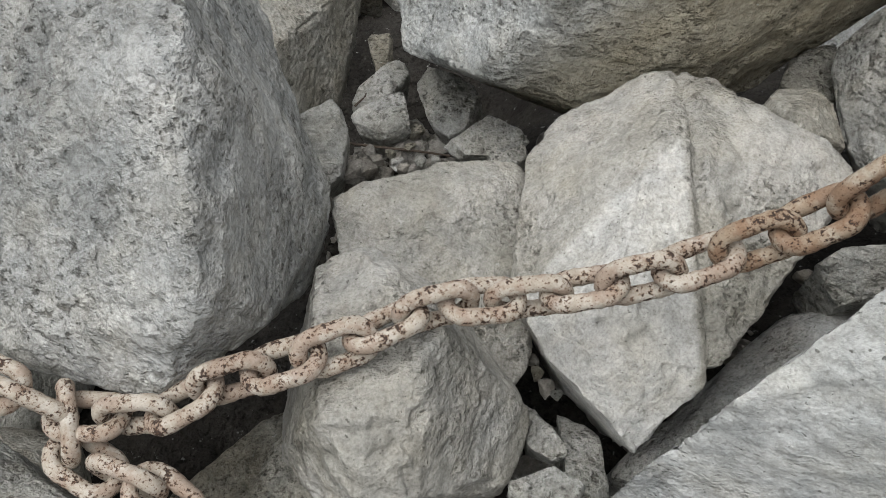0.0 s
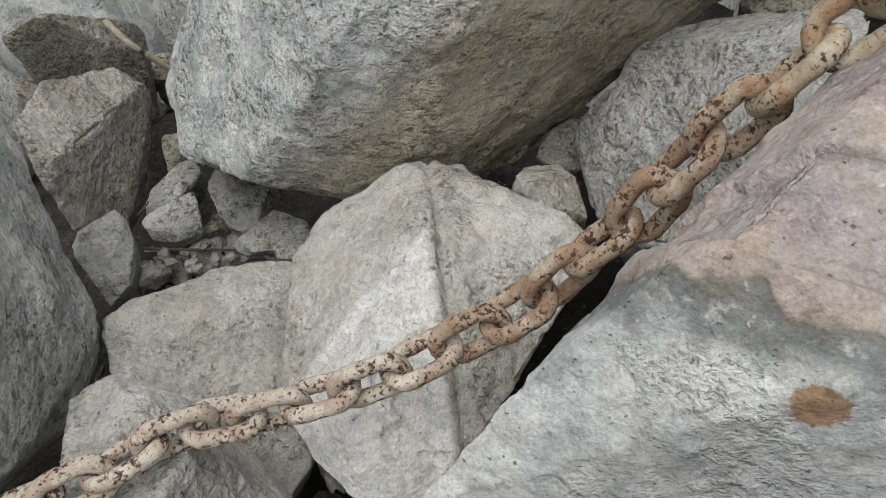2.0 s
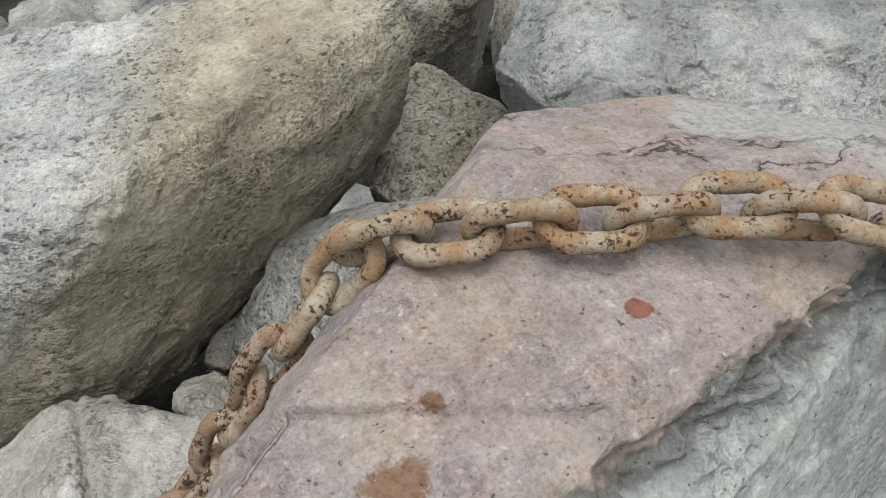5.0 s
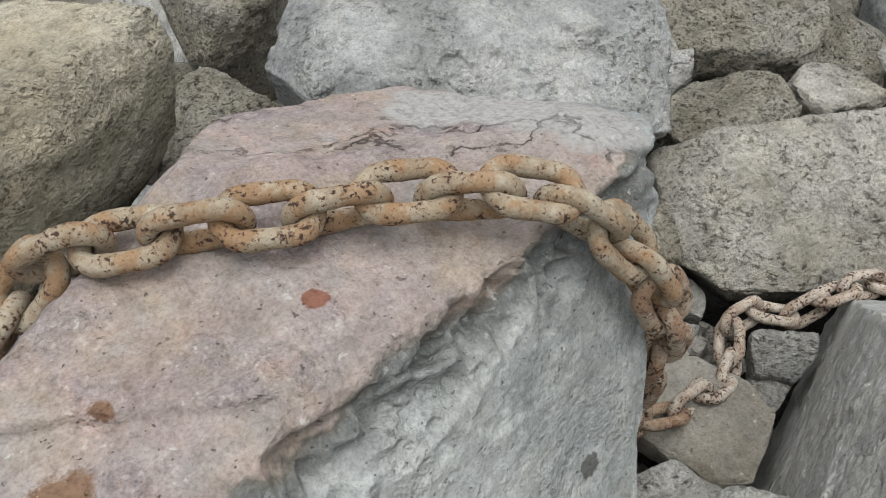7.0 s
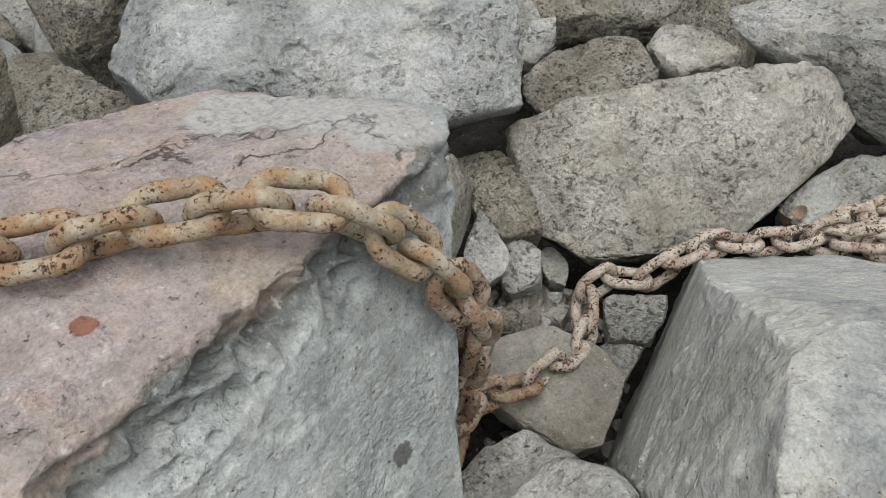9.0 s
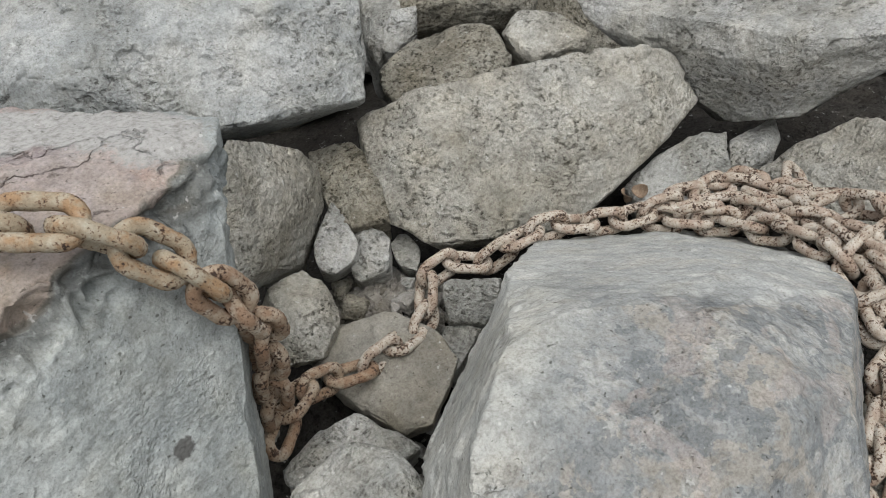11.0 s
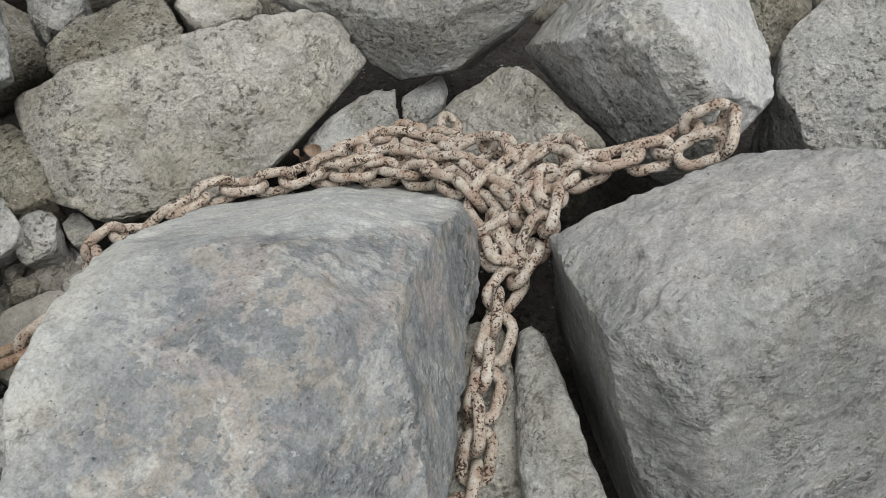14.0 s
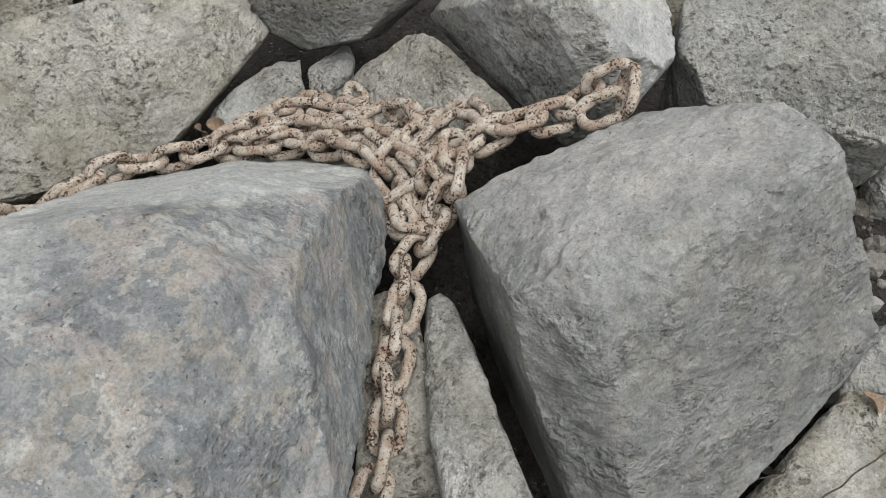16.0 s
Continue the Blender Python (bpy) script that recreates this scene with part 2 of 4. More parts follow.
# buff is its own; lit crest and shaded side are partly in these tones
TWO_TONE = stone("grey_limestone_with_shaded_buff_underside", (0.51, 0.525, 0.515), (0.60, 0.61, 0.60), (0.43, 0.445, 0.44), second=((0.44, 0.405, 0.315), (0.52, 0.485, 0.39), (0.34, 0.307, 0.232)), plane=(0.75, -0.1, -0.65, -0.26, 0.1), rough=0.6, pitted=0.7)
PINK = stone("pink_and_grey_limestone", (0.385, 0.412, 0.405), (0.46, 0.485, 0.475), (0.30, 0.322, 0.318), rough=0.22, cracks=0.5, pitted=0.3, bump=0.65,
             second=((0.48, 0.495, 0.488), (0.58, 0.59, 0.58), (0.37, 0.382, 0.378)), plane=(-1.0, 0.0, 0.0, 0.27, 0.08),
             layered=((0.35, 0.283, 0.262), (0.395, 0.345, 0.318), (0.31, 0.275, 0.288)),
             stains_at=[((-0.362, -0.262, 0.407), 0.036, (0.235, 0.15, 0.10)), ((-0.048, -0.211, 0.477), 0.015, (0.25, 0.12, 0.085)), ((-0.302, -0.211, 0.435), 0.017, (0.22, 0.135, 0.09)),
                        ((-0.486, -0.334, 0.292), 0.026, (0.29, 0.19, 0.12)), ((0.277, -0.344, 0.123), 0.019, (0.14, 0.14, 0.135)), ((0.314, 0.1, 0.512), 0.085, (0.40, 0.395, 0.38)), ((0.384, 0.063, 0.508), 0.085, (0.40, 0.395, 0.38)), ((0.43, -0.026, 0.51), 0.085, (0.40, 0.395, 0.38)), ((0.466, -0.093, 0.511), 0.085, (0.40, 0.395, 0.38))])
SOIL = stone("gravelly_soil", (0.045, 0.041, 0.036), (0.075, 0.069, 0.062), (0.026, 0.023, 0.02), rough=1.0, bump=1.4)
SLAB = stone("smooth_brown_grey_limestone", (0.29, 0.275, 0.24), (0.34, 0.325, 0.29), (0.235, 0.22, 0.185), rough=0.12, cracks=0.8, pitted=0.1, bump=0.6)
CHIPS = stone("stone_chips", (0.30, 0.285, 0.26), (0.40, 0.385, 0.36), (0.18, 0.165, 0.14), rough=0.3, cracks=0.3, pitted=0.2)


def rust(name, light, bloomed, bloom, pitted=0.565):
    """Old galvanised steel: a pale crust with rust bloom and near-black pits."""
    m, nt, b, node = shader(name)
    link = nt.links.new
    own, co, info = spread(nt, node)
    geo = node("ShaderNodeNewGeometry")
    wide = node("ShaderNodeTexNoise", Scale=22.0, Detail=4.0, Roughness=0.6)
    link(geo.outputs["Position"], wide.inputs["Vector"])
    patch = node("ShaderNodeTexNoise", Scale=34.0, Detail=5.0, Roughness=0.65)
    fine = node("ShaderNodeTexNoise", Scale=260.0, Detail=4.0, Roughness=0.7)
    spot = node("ShaderNodeTexNoise", Scale=150.0, Detail=3.0, Roughness=0.6)
    spot2 = node("ShaderNodeTexNoise", Scale=190.0, Detail=2.0, Roughness=0.5)
    gather = node("ShaderNodeTexNoise", Scale=30.0, Detail=2.0, Roughness=0.5)
    for n in (patch, fine, spot, spot2, gather):
        link(co, n.inputs["Vector"])
    crust = ramp(nt, [(0.3, light[0]), (0.5, light[1]), (0.7, light[2])])
    link(patch.outputs[0], crust.inputs[0])
    sel = ramp(nt, [(0.47, (0, 0, 0)), (0.57, (bloom, bloom, bloom))])
    link(wide.outputs[0], sel.inputs[0])
    col = mixed(nt, crust.outputs[0], bloomed, sel.outputs[0])
    r3 = ramp(nt, [(0.3, (0.7, 0.68, 0.66)), (0.5, (1, 1, 1)), (0.7, (1.15, 1.15, 1.15))])
    link(fine.outputs[0], r3.inputs[0])
    col = mixed(nt, col, r3.outputs[0], 0.7, "MULTIPLY")
    # pits gather in places, with rust round them
    crowd = weighted(nt, node, [(spot.outputs[0], 0.8), (gather.outputs[0], 0.42)])
    halo = ramp(nt, [(pitted + 0.005, (0, 0, 0)), (pitted + 0.06, (0.75, 0.75, 0.75))])
    link(crowd, halo.inputs[0])
    col = mixed(nt, col, (0.17, 0.095, 0.055), halo.outputs[0])
    dots = ramp(nt, [(pitted + 0.062, (0, 0, 0)), (pitted + 0.092, (0.93, 0.93, 0.93))])
    link(crowd, dots.inputs[0])
    col = mixed(nt, col, (0.045, 0.03, 0.024), dots.outputs[0])
    dots2 = ramp(nt, [(0.63, (0, 0, 0)), (0.67, (0.75, 0.7, 0.7))])
    link(spot2.outputs[0], dots2.inputs[0])
    col = mixed(nt, col, (0.12, 0.06, 0.035), dots2.outputs[0])
    link(col, b.inputs["Base Color"])
    b.inputs["Roughness"].default_value = 0.8
    b.inputs["Specular IOR Level"].default_value = 0.3
    h = weighted(nt, node, [(patch.outputs[0], 0.6), (fine.outputs[0], 0.4), (dots.outputs[0], -0.35)])
    bp = node("ShaderNodeBump", Strength=0.8, Distance=0.004)
    link(h, bp.inputs["Height"])
    link(bp.outputs[0], b.inputs["Normal"])
    return m


PALE_RUST = rust("pale_crusted_steel", ((0.35, 0.295, 0.235), (0.46, 0.41, 0.345), (0.56, 0.53, 0.475)), (0.28, 0.19, 0.14), 0.55, 0.628)
BROWN_RUST = rust("brown_crusted_steel", ((0.27, 0.19, 0.125), (0.37, 0.295, 0.22), (0.47, 0.42, 0.345)), (0.24, 0.14, 0.085), 0.7, 0.63)
OCHRE_RUST = rust("ochre_rusty_steel", ((0.24, 0.175, 0.11), (0.345, 0.29, 0.21), (0.45, 0.415, 0.335)), (0.30, 0.17, 0.08), 0.7, 0.66)


def woody(name, light, deep, scale):
    """Weathered wood or dead leaf: fibres and blotches."""
    m, nt, b, node = shader(name)
    own, co, info = spread(nt, node)
    n = node("ShaderNodeTexNoise", Scale=scale, Detail=6.0, Roughness=0.7, Distortion=1.5)
    nt.links.new(co, n.inputs["Vector"])
    r = ramp(nt, [(0.35, deep), (0.65, light)])
    nt.links.new(n.outputs[0], r.inputs[0])
    nt.links.new(r.outputs[0], b.inputs["Base Color"])
    b.inputs["Roughness"].default_value = 0.8
    bp = node("ShaderNodeBump", Strength=0.7, Distance=0.002)
    nt.links.new(n.outputs[0], bp.inputs["Height"])
    nt.links.new(bp.outputs[0], b.inputs["Normal"])
    return m


BARK = woody("dark_bark", (0.10, 0.075, 0.055), (0.035, 0.026, 0.02), 120.0)
STICK = woody("bleached_wood", (0.36, 0.32, 0.25), (0.2, 0.17, 0.125), 60.0)
DEAD_LEAF = woody("dead_leaf", (0.32, 0.24, 0.17), (0.17, 0.11, 0.07), 70.0)


# ---- stones ----
def fade(u):
    return u * u * u * (u * (6 * u - 15) + 10)


def hashed(i, j, k, seed):
    n = (i * 374761393 + j * 668265263 + k * 1274126177 + seed * 362437) & 0xFFFFFFFF
    n = ((n ^ (n >> 13)) * 1274126177) & 0xFFFFFFFF
    return ((n ^ (n >> 16)) & 0xFFFF) / 32767.5 - 1.0


def waves(p, size, seed):
    """Smooth random waves in -1..1, with bumps of about that size in metres."""
    q = p / size
    c = np.floor(q).astype(np.int64)
    f = fade(q - c)
    out = 0.0
    for di in (0, 1):
        wx = f[:, 0] if di else 1 - f[:, 0]
        for dj in (0, 1):
            wy = f[:, 1] if dj else 1 - f[:, 1]
            for dk in (0, 1):
                wz = f[:, 2] if dk else 1 - f[:, 2]
                out = out + wx * wy * wz * hashed(c[:, 0] + di, c[:, 1] + dj, c[:, 2] + dk, seed)
    return out


BALLS = {}


def ball(level):
    if level not in BALLS:
        bm = bmesh.new()
        bmesh.ops.create_icosphere(bm, subdivisions=level, radius=1.0)
        v = np.array([x.co for x in bm.verts])
        f = np.array([[x.index for x in g.verts] for g in bm.faces], dtype=np.int32)
        e = np.array([[x.index for x in g.verts] for g in bm.edges], dtype=np.int64)
        bm.free()
        BALLS[level] = v, f, e
    return BALLS[level]


def mesh_of(name, v, f, mat, smooth=True):
    me = bpy.data.meshes.new(name)
    me.vertices.add(len(v))
    me.vertices.foreach_set("co", v.astype(np.float32).ravel())
    me.loops.add(f.size)
    me.loops.foreach_set("vertex_index", f.astype(np.int32).ravel())
    me.polygons.add(len(f))
    me.polygons.foreach_set("loop_start", np.arange(len(f), dtype=np.int32) * f.shape[1])
    me.polygons.foreach_set("use_smooth", np.full(len(f), smooth))
    me.update(calc_edges=True)
    me.materials.append(mat)
    return me


def stone_shape(facets, level, worn, lumps, seed, ledges=(), chips=14, cut=0.93, nibble=1.0):
    """A stone bounded by facets (azimuth, elevation, distance), with chipped corners, ragged edges, scars and fine relief.
    ledges: (planes, drop, width, ragged, rubble): the surface drops where it lies past all of the planes (x, y, z, offset), or,
    with a drop below 0, everywhere else. Gives the points, the triangles and how far each point lies past the first."""
    d, f, e = ball(level)
    # closer points on the side that lies open
    d = d + np.array([-0.26, -0.28, 0.28])
    d /= np.linalg.norm(d, axis=1, keepdims=True)
    fa = np.array(facets, float)
    az, el = np.radians(fa[:, 0]), np.radians(fa[:, 1])
    k = np.stack([np.cos(el) * np.cos(az), np.cos(el) * np.sin(az), np.sin(el)], -1) / fa[:, 2:3]
    # spread the points evenly over long stones
    r = 1.0 / np.maximum((d @ k.T).max(1), 1e-3)
    d = d * np.abs(d * r[:, None]).max(0) ** 0.8
    d /= np.linalg.norm(d, axis=1, keepdims=True)
    r = 1.0 / np.maximum((d @ k.T).max(1), 1e-3)
    p = d * r[:, None]
    size = float(np.median(r))
    luck = np.random.RandomState(seed)
    c = luck.normal(size=(chips, 3))
    c /= np.linalg.norm(c, axis=1, keepdims=True)
    reach = (p[::7] @ c.T).max(0) * luck.uniform(cut, 0.985, chips)
    k = np.concatenate([k, c / reach[:, None]])
    # every facet waves a little by itself, so that edges run unevenly
    uneven = [1 + 0.010 * waves(p, max(size * 0.45, 0.06), seed + 20 + i) + 0.006 * waves(p, max(size * 0.16, 0.03), seed + 30 + i) for i in range(5)]
    s = d @ k.T
    for i in range(s.shape[1]):
        s[:, i] *= uneven[i % 5]
    lead = s.argmax(axis=1)
    s.sort(axis=1)
    r = 1.0 / np.maximum(s[:, -1], 1e-3)
    edge = np.clip(1 - (1 - s[:, -2] / s[:, -1]) / 0.05, 0, 1)
    p = d * r[:, None]
    out = k[lead] / np.linalg.norm(k[lead], axis=1, keepdims=True)
    deg = np.bincount(e.ravel(), minlength=len(p)).astype(float)[:, None]

    def eased(q):
        s = np.zeros_like(q)
        for a in range(3):
            s[:, a] = np.bincount(e[:, 0], q[e[:, 1], a], len(q)) + np.bincount(e[:, 1], q[e[:, 0], a], len(q))
        return q * 0.4 + 0.6 * s / deg

    for _ in range(worn):
        p = eased(p)
    for _ in range(3):
        out = eased(out)
    out /= np.linalg.norm(out, axis=1, keepdims=True)
    w = waves(p, size * 0.5, seed) * 0.018 * size * lumps
    w += waves(p, size * 0.22, seed + 1) * 0.012 * size * lumps
    # broken scars: flat-bottomed hollows with sharp rims
    c = waves(p, size * 0.33, seed + 5) + 0.4 * waves(p, size * 0.12, seed + 6) + 0.15 * waves(p, 0.03, seed + 13)
    w -= 0.014 * size * np.clip((c - 0.24) * 16, 0, 1) * lumps
    # chips knocked off along the edges
    c = waves(p, 0.07, seed + 14) + 0.6 * waves(p, 0.028, seed + 15)
    w -= 0.012 * nibble * min(1.0, size / 0.2) * edge * np.clip(c * 3, 0, 1)
    # thin plates flaked away
    c = waves(p, 0.11, seed + 7) + 0.5 * waves(p, 0.04, seed + 8) + 0.25 * waves(p, 0.018, seed + 16)
    w -= 0.0035 * (np.clip((c - 0.1) * 10, 0, 1) + np.clip((c - 0.55) * 10, 0, 1)) * lumps
    w += waves(p, 0.05, seed + 2) * 0.0024 * lumps + waves(p, 0.022, seed + 3) * 0.0018 + waves(p, 0.011, seed + 4) * 0.001
    bed = None
    for planes, drop, width, ragged, rubble in ledges:
        q = np.array(planes, float)
        h = (p @ q[:, :3].T - q[:, 3]).min(1)
        h = h + ragged * (0.55 * waves(p, 0.14, seed + 11) + 0.35 * waves(p, 0.055, seed + 12) + 0.25 * waves(p, 0.022, seed + 17))
        bed = h if bed is None else bed
        h = h if drop > 0 else -h
        w -= abs(drop) * np.clip(h / width, 0, 1) * (1 + 0.5 * waves(p, 0.05, seed + 18) * (h < 3 * width))
        if rubble:
            # pieces broken out below the step
            torn = rubble * np.clip(h / 0.01, 0, 1) * np.clip(1.5 - h / 0.085, 0, 1)
            w -= torn * (0.034 * np.abs(waves(p, 0.06, seed + 40)) + 0.024 * np.abs(waves(p, 0.026, seed + 41)) - 0.012)
    return p + out * w[:, None], f, bed


def rock(name, at, facets, mat, label, seed=0, level=6, worn=1, lumps=0.6, ledges=(), chips=14, cut=0.93, nibble=1.0, category="rock"):
    v, f, bed = stone_shape(facets, level, worn, lumps, seed, ledges, chips, cut, nibble)
    me = mesh_of(name, v, f, mat)
    if bed is not None:
        me.attributes.new("bed", "FLOAT", "POINT").data.foreach_set("value", bed.astype(np.float32))
    ob = new(name, me)
    ob.location = at
    return tagged(ob, label, category)


# ---- ground under the stones ----
def ground_height(x, y):
    z = 0.13 * (x - 0.2) + 0.12 * np.minimum(y - 0.9, 0) - 0.28
    for cx, cy, r, up in ((-0.3, 0.85, 0.3, -0.7), (-0.05, 2.5, 0.28, -0.35), (-0.08, 1.85, 0.32, 0.27), (2.15, 0.92, 0.3, 0.31), (3.1, 0.5, 0.4, 0.3), (3.7, -1.0, 0.5, 0.2)):
        z = z + up * np.exp(-((x - cx) ** 2 + (y - cy) ** 2) / (r * r))
    return z


def soil_height(p):
    return ground_height(np.clip(p[:, 0], -4, 7), np.clip(p[:, 1], -4, 7)) + waves(p, 0.5, 3) * 0.04 + waves(p, 0.13, 4) * 0.02


def build_ground():
    g = np.concatenate([-np.geomspace(400, 4, 14), np.arange(-3.5, 6.6, 0.06), np.geomspace(7, 400, 14)])
    x, y = np.meshgrid(g, g, indexing="ij")
    p = np.stack([x.ravel(), y.ravel(), np.zeros(x.size)], 1)
    p[:, 2] = soil_height(p)
    n = len(g)
    i = np.arange((n - 1) * n).reshape(n - 1, n)[:, :-1].ravel()
    f = np.stack([i, i + n, i + n + 1, i + 1], 1)
    ob = new("ground", mesh_of("ground", p, f, SOIL))
    tagged(ob, "dark gravelly soil between the stones", "ground", kind="structure")


build_ground()

# ---- the stones, from the first chain bend to the last ----
rock("boulder", (-0.393, 1.170, 0.224), [(-112, 58, 0.498), (34, 64, 0.497), (-128, 80, 0.555), (-39, -40, 0.152), (134, -49, 0.363), (-174, -12, 0.386), (-102, -38, 0.264), (36, -12, 0.225), (167, -85, 0.311), (119, 9, 0.486), (-48, -19, 0.249), (-11, -15, 0.163), (-32, 33, 0.381), (14, 19, 0.219), (-119, 31, 0.368), (14, 25, 0.264), (-51, 74, 0.534), (-5, 9, 0.182), (-105, 9, 0.366), (-37, 13, 0.342), (-16, 21, 0.28)],
     SLATE, "large pale grey limestone boulder with a pitted face", seed=11, level=7, chips=6, cut=0.965)
rock("boulder", (-0.360, 2.153, 0.049), [(176, -7, 0.083), (145, 12, 0.154), (70, 16, 0.242), (18, -18, 0.112), (-75, -30, 0.252), (-132, -8, 0.263), (-123, 16, 0.336), (-11, -29, 0.105), (-4, -10, 0.074), (-161, -13, 0.131), (163, -25, 0.112), (-15, 12, 0.078), (-7, 56, 0.18)],
     WARM_LIME, "upright buff limestone rock beside a large boulder", seed=24, level=7, chips=5, cut=0.965)
rock("rock", (-0.280, 1.741, 0.018), [(-116, 39, 0.118), (129, 11, 0.09), (-3, -8, 0.043), (82, -69, 0.084), (24, 0, 0.045), (-33, -26, 0.068), (-61, 43, 0.108), (44, 10, 0.069), (176, 62, 0.143), (-34, 38, 0.104), (0, 35, 0.102), (19, 45, 0.124), (-157, -25, 0.051)],
     LIME, "grey limestone rock wedged between larger boulders", seed=37, level=6, worn=0, cut=0.84)
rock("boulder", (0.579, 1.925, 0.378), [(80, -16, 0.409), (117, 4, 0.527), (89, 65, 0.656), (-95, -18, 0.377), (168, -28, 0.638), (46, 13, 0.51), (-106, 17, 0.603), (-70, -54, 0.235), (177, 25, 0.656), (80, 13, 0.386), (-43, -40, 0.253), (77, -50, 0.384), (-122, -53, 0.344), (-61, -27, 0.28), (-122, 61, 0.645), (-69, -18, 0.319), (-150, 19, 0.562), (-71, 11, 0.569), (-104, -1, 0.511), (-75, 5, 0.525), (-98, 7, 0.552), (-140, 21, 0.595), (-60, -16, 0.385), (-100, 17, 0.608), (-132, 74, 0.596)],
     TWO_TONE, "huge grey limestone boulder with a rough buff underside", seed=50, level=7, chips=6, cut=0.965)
rock("boulder", (0.396, 1.239, 0.098), [(171, -3, 0.226), (-163, 51, 0.261), (-24, -19, 0.245), (-144, -27, 0.25), (12, -10, 0.352), (127, 22, 0.347), (27, 83, 0.355), (83, -38, 0.353), (-175, -59, 0.29), (-35, -23, 0.185), (-145, 24, 0.327), (64, 9, 0.335), (-79, 35, 0.344), (40, 0, 0.345), (99, 13, 0.319), (-161, -21, 0.227), (147, 3, 0.278), (51, -65, 0.251), (45, 40, 0.421), (-116, 23, 0.385), (-58, 53, 0.298), (-72, 61, 0.28), (-69, 59, 0.28), (-50, 72, 0.325), (-105, 56, 0.315), (-177, 60, 0.274), (-74, 80, 0.317)],
     RIDGED, "pale angular limestone boulder with a ridge, under the chain", seed=63, level=7, chips=5, cut=0.965, lumps=0.35, ledges=[([(0.6, -0.8, 0.0, -0.016), (-1.0, 0.0, 0.0, -0.055)], 0.008, 0.03, 0.012, 0.0), ([(1.0, 0.0, 0.0, 0.06), (-1.0, 0.0, 0.0, -0.092)], 0.016, 0.014, 0.006, 0.0)])
rock("boulder", (0.028, 1.317, 0.049), [(96, 15, 0.174), (-27, -21, 0.245), (-114, 25, 0.218), (-8, 21, 0.197), (3, -6, 0.155), (-132, -24, 0.152), (-37, 55, 0.181), (-80, 59, 0.158), (-173, -12, 0.194), (117, 14, 0.16), (19, 87, 0.203), (114, -65, 0.169), (-59, 56, 0.155), (-107, 63, 0.195), (-21, 69, 0.202)],
     CHALKY, "flat-topped buff limestone rock between boulders", seed=76, level=7, chips=5, cut=0.965)
rock("boulder", (-0.054, 0.988, 0.055), [(-81, -28, 0.206), (-124, -34, 0.201), (-142, 6, 0.248), (-75, 25, 0.326), (105, 15, 0.174), (64, 16, 0.141), (-170, -12, 0.22), (-84, -51, 0.263), (60, -68, 0.313), (87, 69, 0.291), (42, 54, 0.243), (111, -14, 0.229), (122, 34, 0.257), (148, 4, 0.171), (18, 32, 0.199), (128, 4, 0.181), (42, 9, 0.14), (-20, -76, 0.316), (-100, 48, 0.353), (80, -36, 0.246), (-173, 16, 0.2), (-14, -15, 0.242), (-157, 73, 0.281), (-92, 51, 0.347), (-33, 20, 0.231), (-49, 37, 0.298), (-57, 43, 0.314)],
     CHALKY, "chalky pale limestone boulder under the chain", seed=89, level=7, chips=5, cut=0.965)
rock("boulder", (0.997, 1.526, 0.395), [(14, -37, 0.159), (-59, -25, 0.222), (-134, -29, 0.227), (20, -1, 0.19), (164, -30, 0.176), (-25, -12, 0.216), (126, 14, 0.181), (140, 3, 0.196), (-163, -23, 0.207), (134, 66, 0.229), (54, 2, 0.176), (-161, 40, 0.172), (-155, 22, 0.127), (-172, 37, 0.138), (180, 60, 0.224), (-164, 32, 0.129)],
     LIME, "grey cracked limestone boulder behind the chain", seed=102, level=7, chips=5, cut=0.965)
rock("rock", (0.735, 1.487, 0.286), [(-23, 50, 0.106), (-76, -27, 0.079), (85, -70, 0.11), (175, -9, 0.073), (-79, -2, 0.115), (-176, 18, 0.113), (114, 16, 0.074), (74, 21, 0.071), (1, 3, 0.058), (106, 78, 0.111), (-149, -23, 0.058)],
     WARM_LIME, "grey limestone rock wedged between larger boulders", seed=115, level=6, worn=0, cut=0.84)
rock("rock", (0.826, 1.716, 0.254), [(-9, -1, 0.05), (115, 16, 0.048), (-100, -29, 0.065), (155, 1, 0.048), (75, -63, 0.11), (-138, -25, 0.067), (57, 19, 0.078), (-104, 63, 0.097)],
     WARM_LIME, "grey limestone rock wedged between larger boulders", seed=128, level=6, worn=0, cut=0.84)
rock("boulder", (1.495, 1.960, 0.532), [(145, -2, 0.119), (18, 16, 0.146), (52, -66, 0.222), (-54, -18, 0.178), (-80, -27, 0.204), (-168, -26, 0.229), (110, 11, 0.205), (-28, 72, 0.238), (177, 50, 0.217), (174, 69, 0.245), (132, -30, 0.213), (-101, 52, 0.241), (-132, 65, 0.207)],
     TAN, "rounded buff limestone boulder in the rubble", seed=141, level=7)
rock("boulder", (1.919, 3.032, 0.570), [(-34, -8, 0.234), (50, 14, 0.5), (-69, -25, 0.27), (-6, -60, 0.309), (168, -14, 0.183), (-156, -30, 0.293), (-85, 1, 0.392), (116, -55, 0.316), (44, -67, 0.309), (-164, 9, 0.328), (-102, 77, 0.305), (143, -5, 0.183)],
     TAN, "dark buff boulder standing in shade", seed=154)
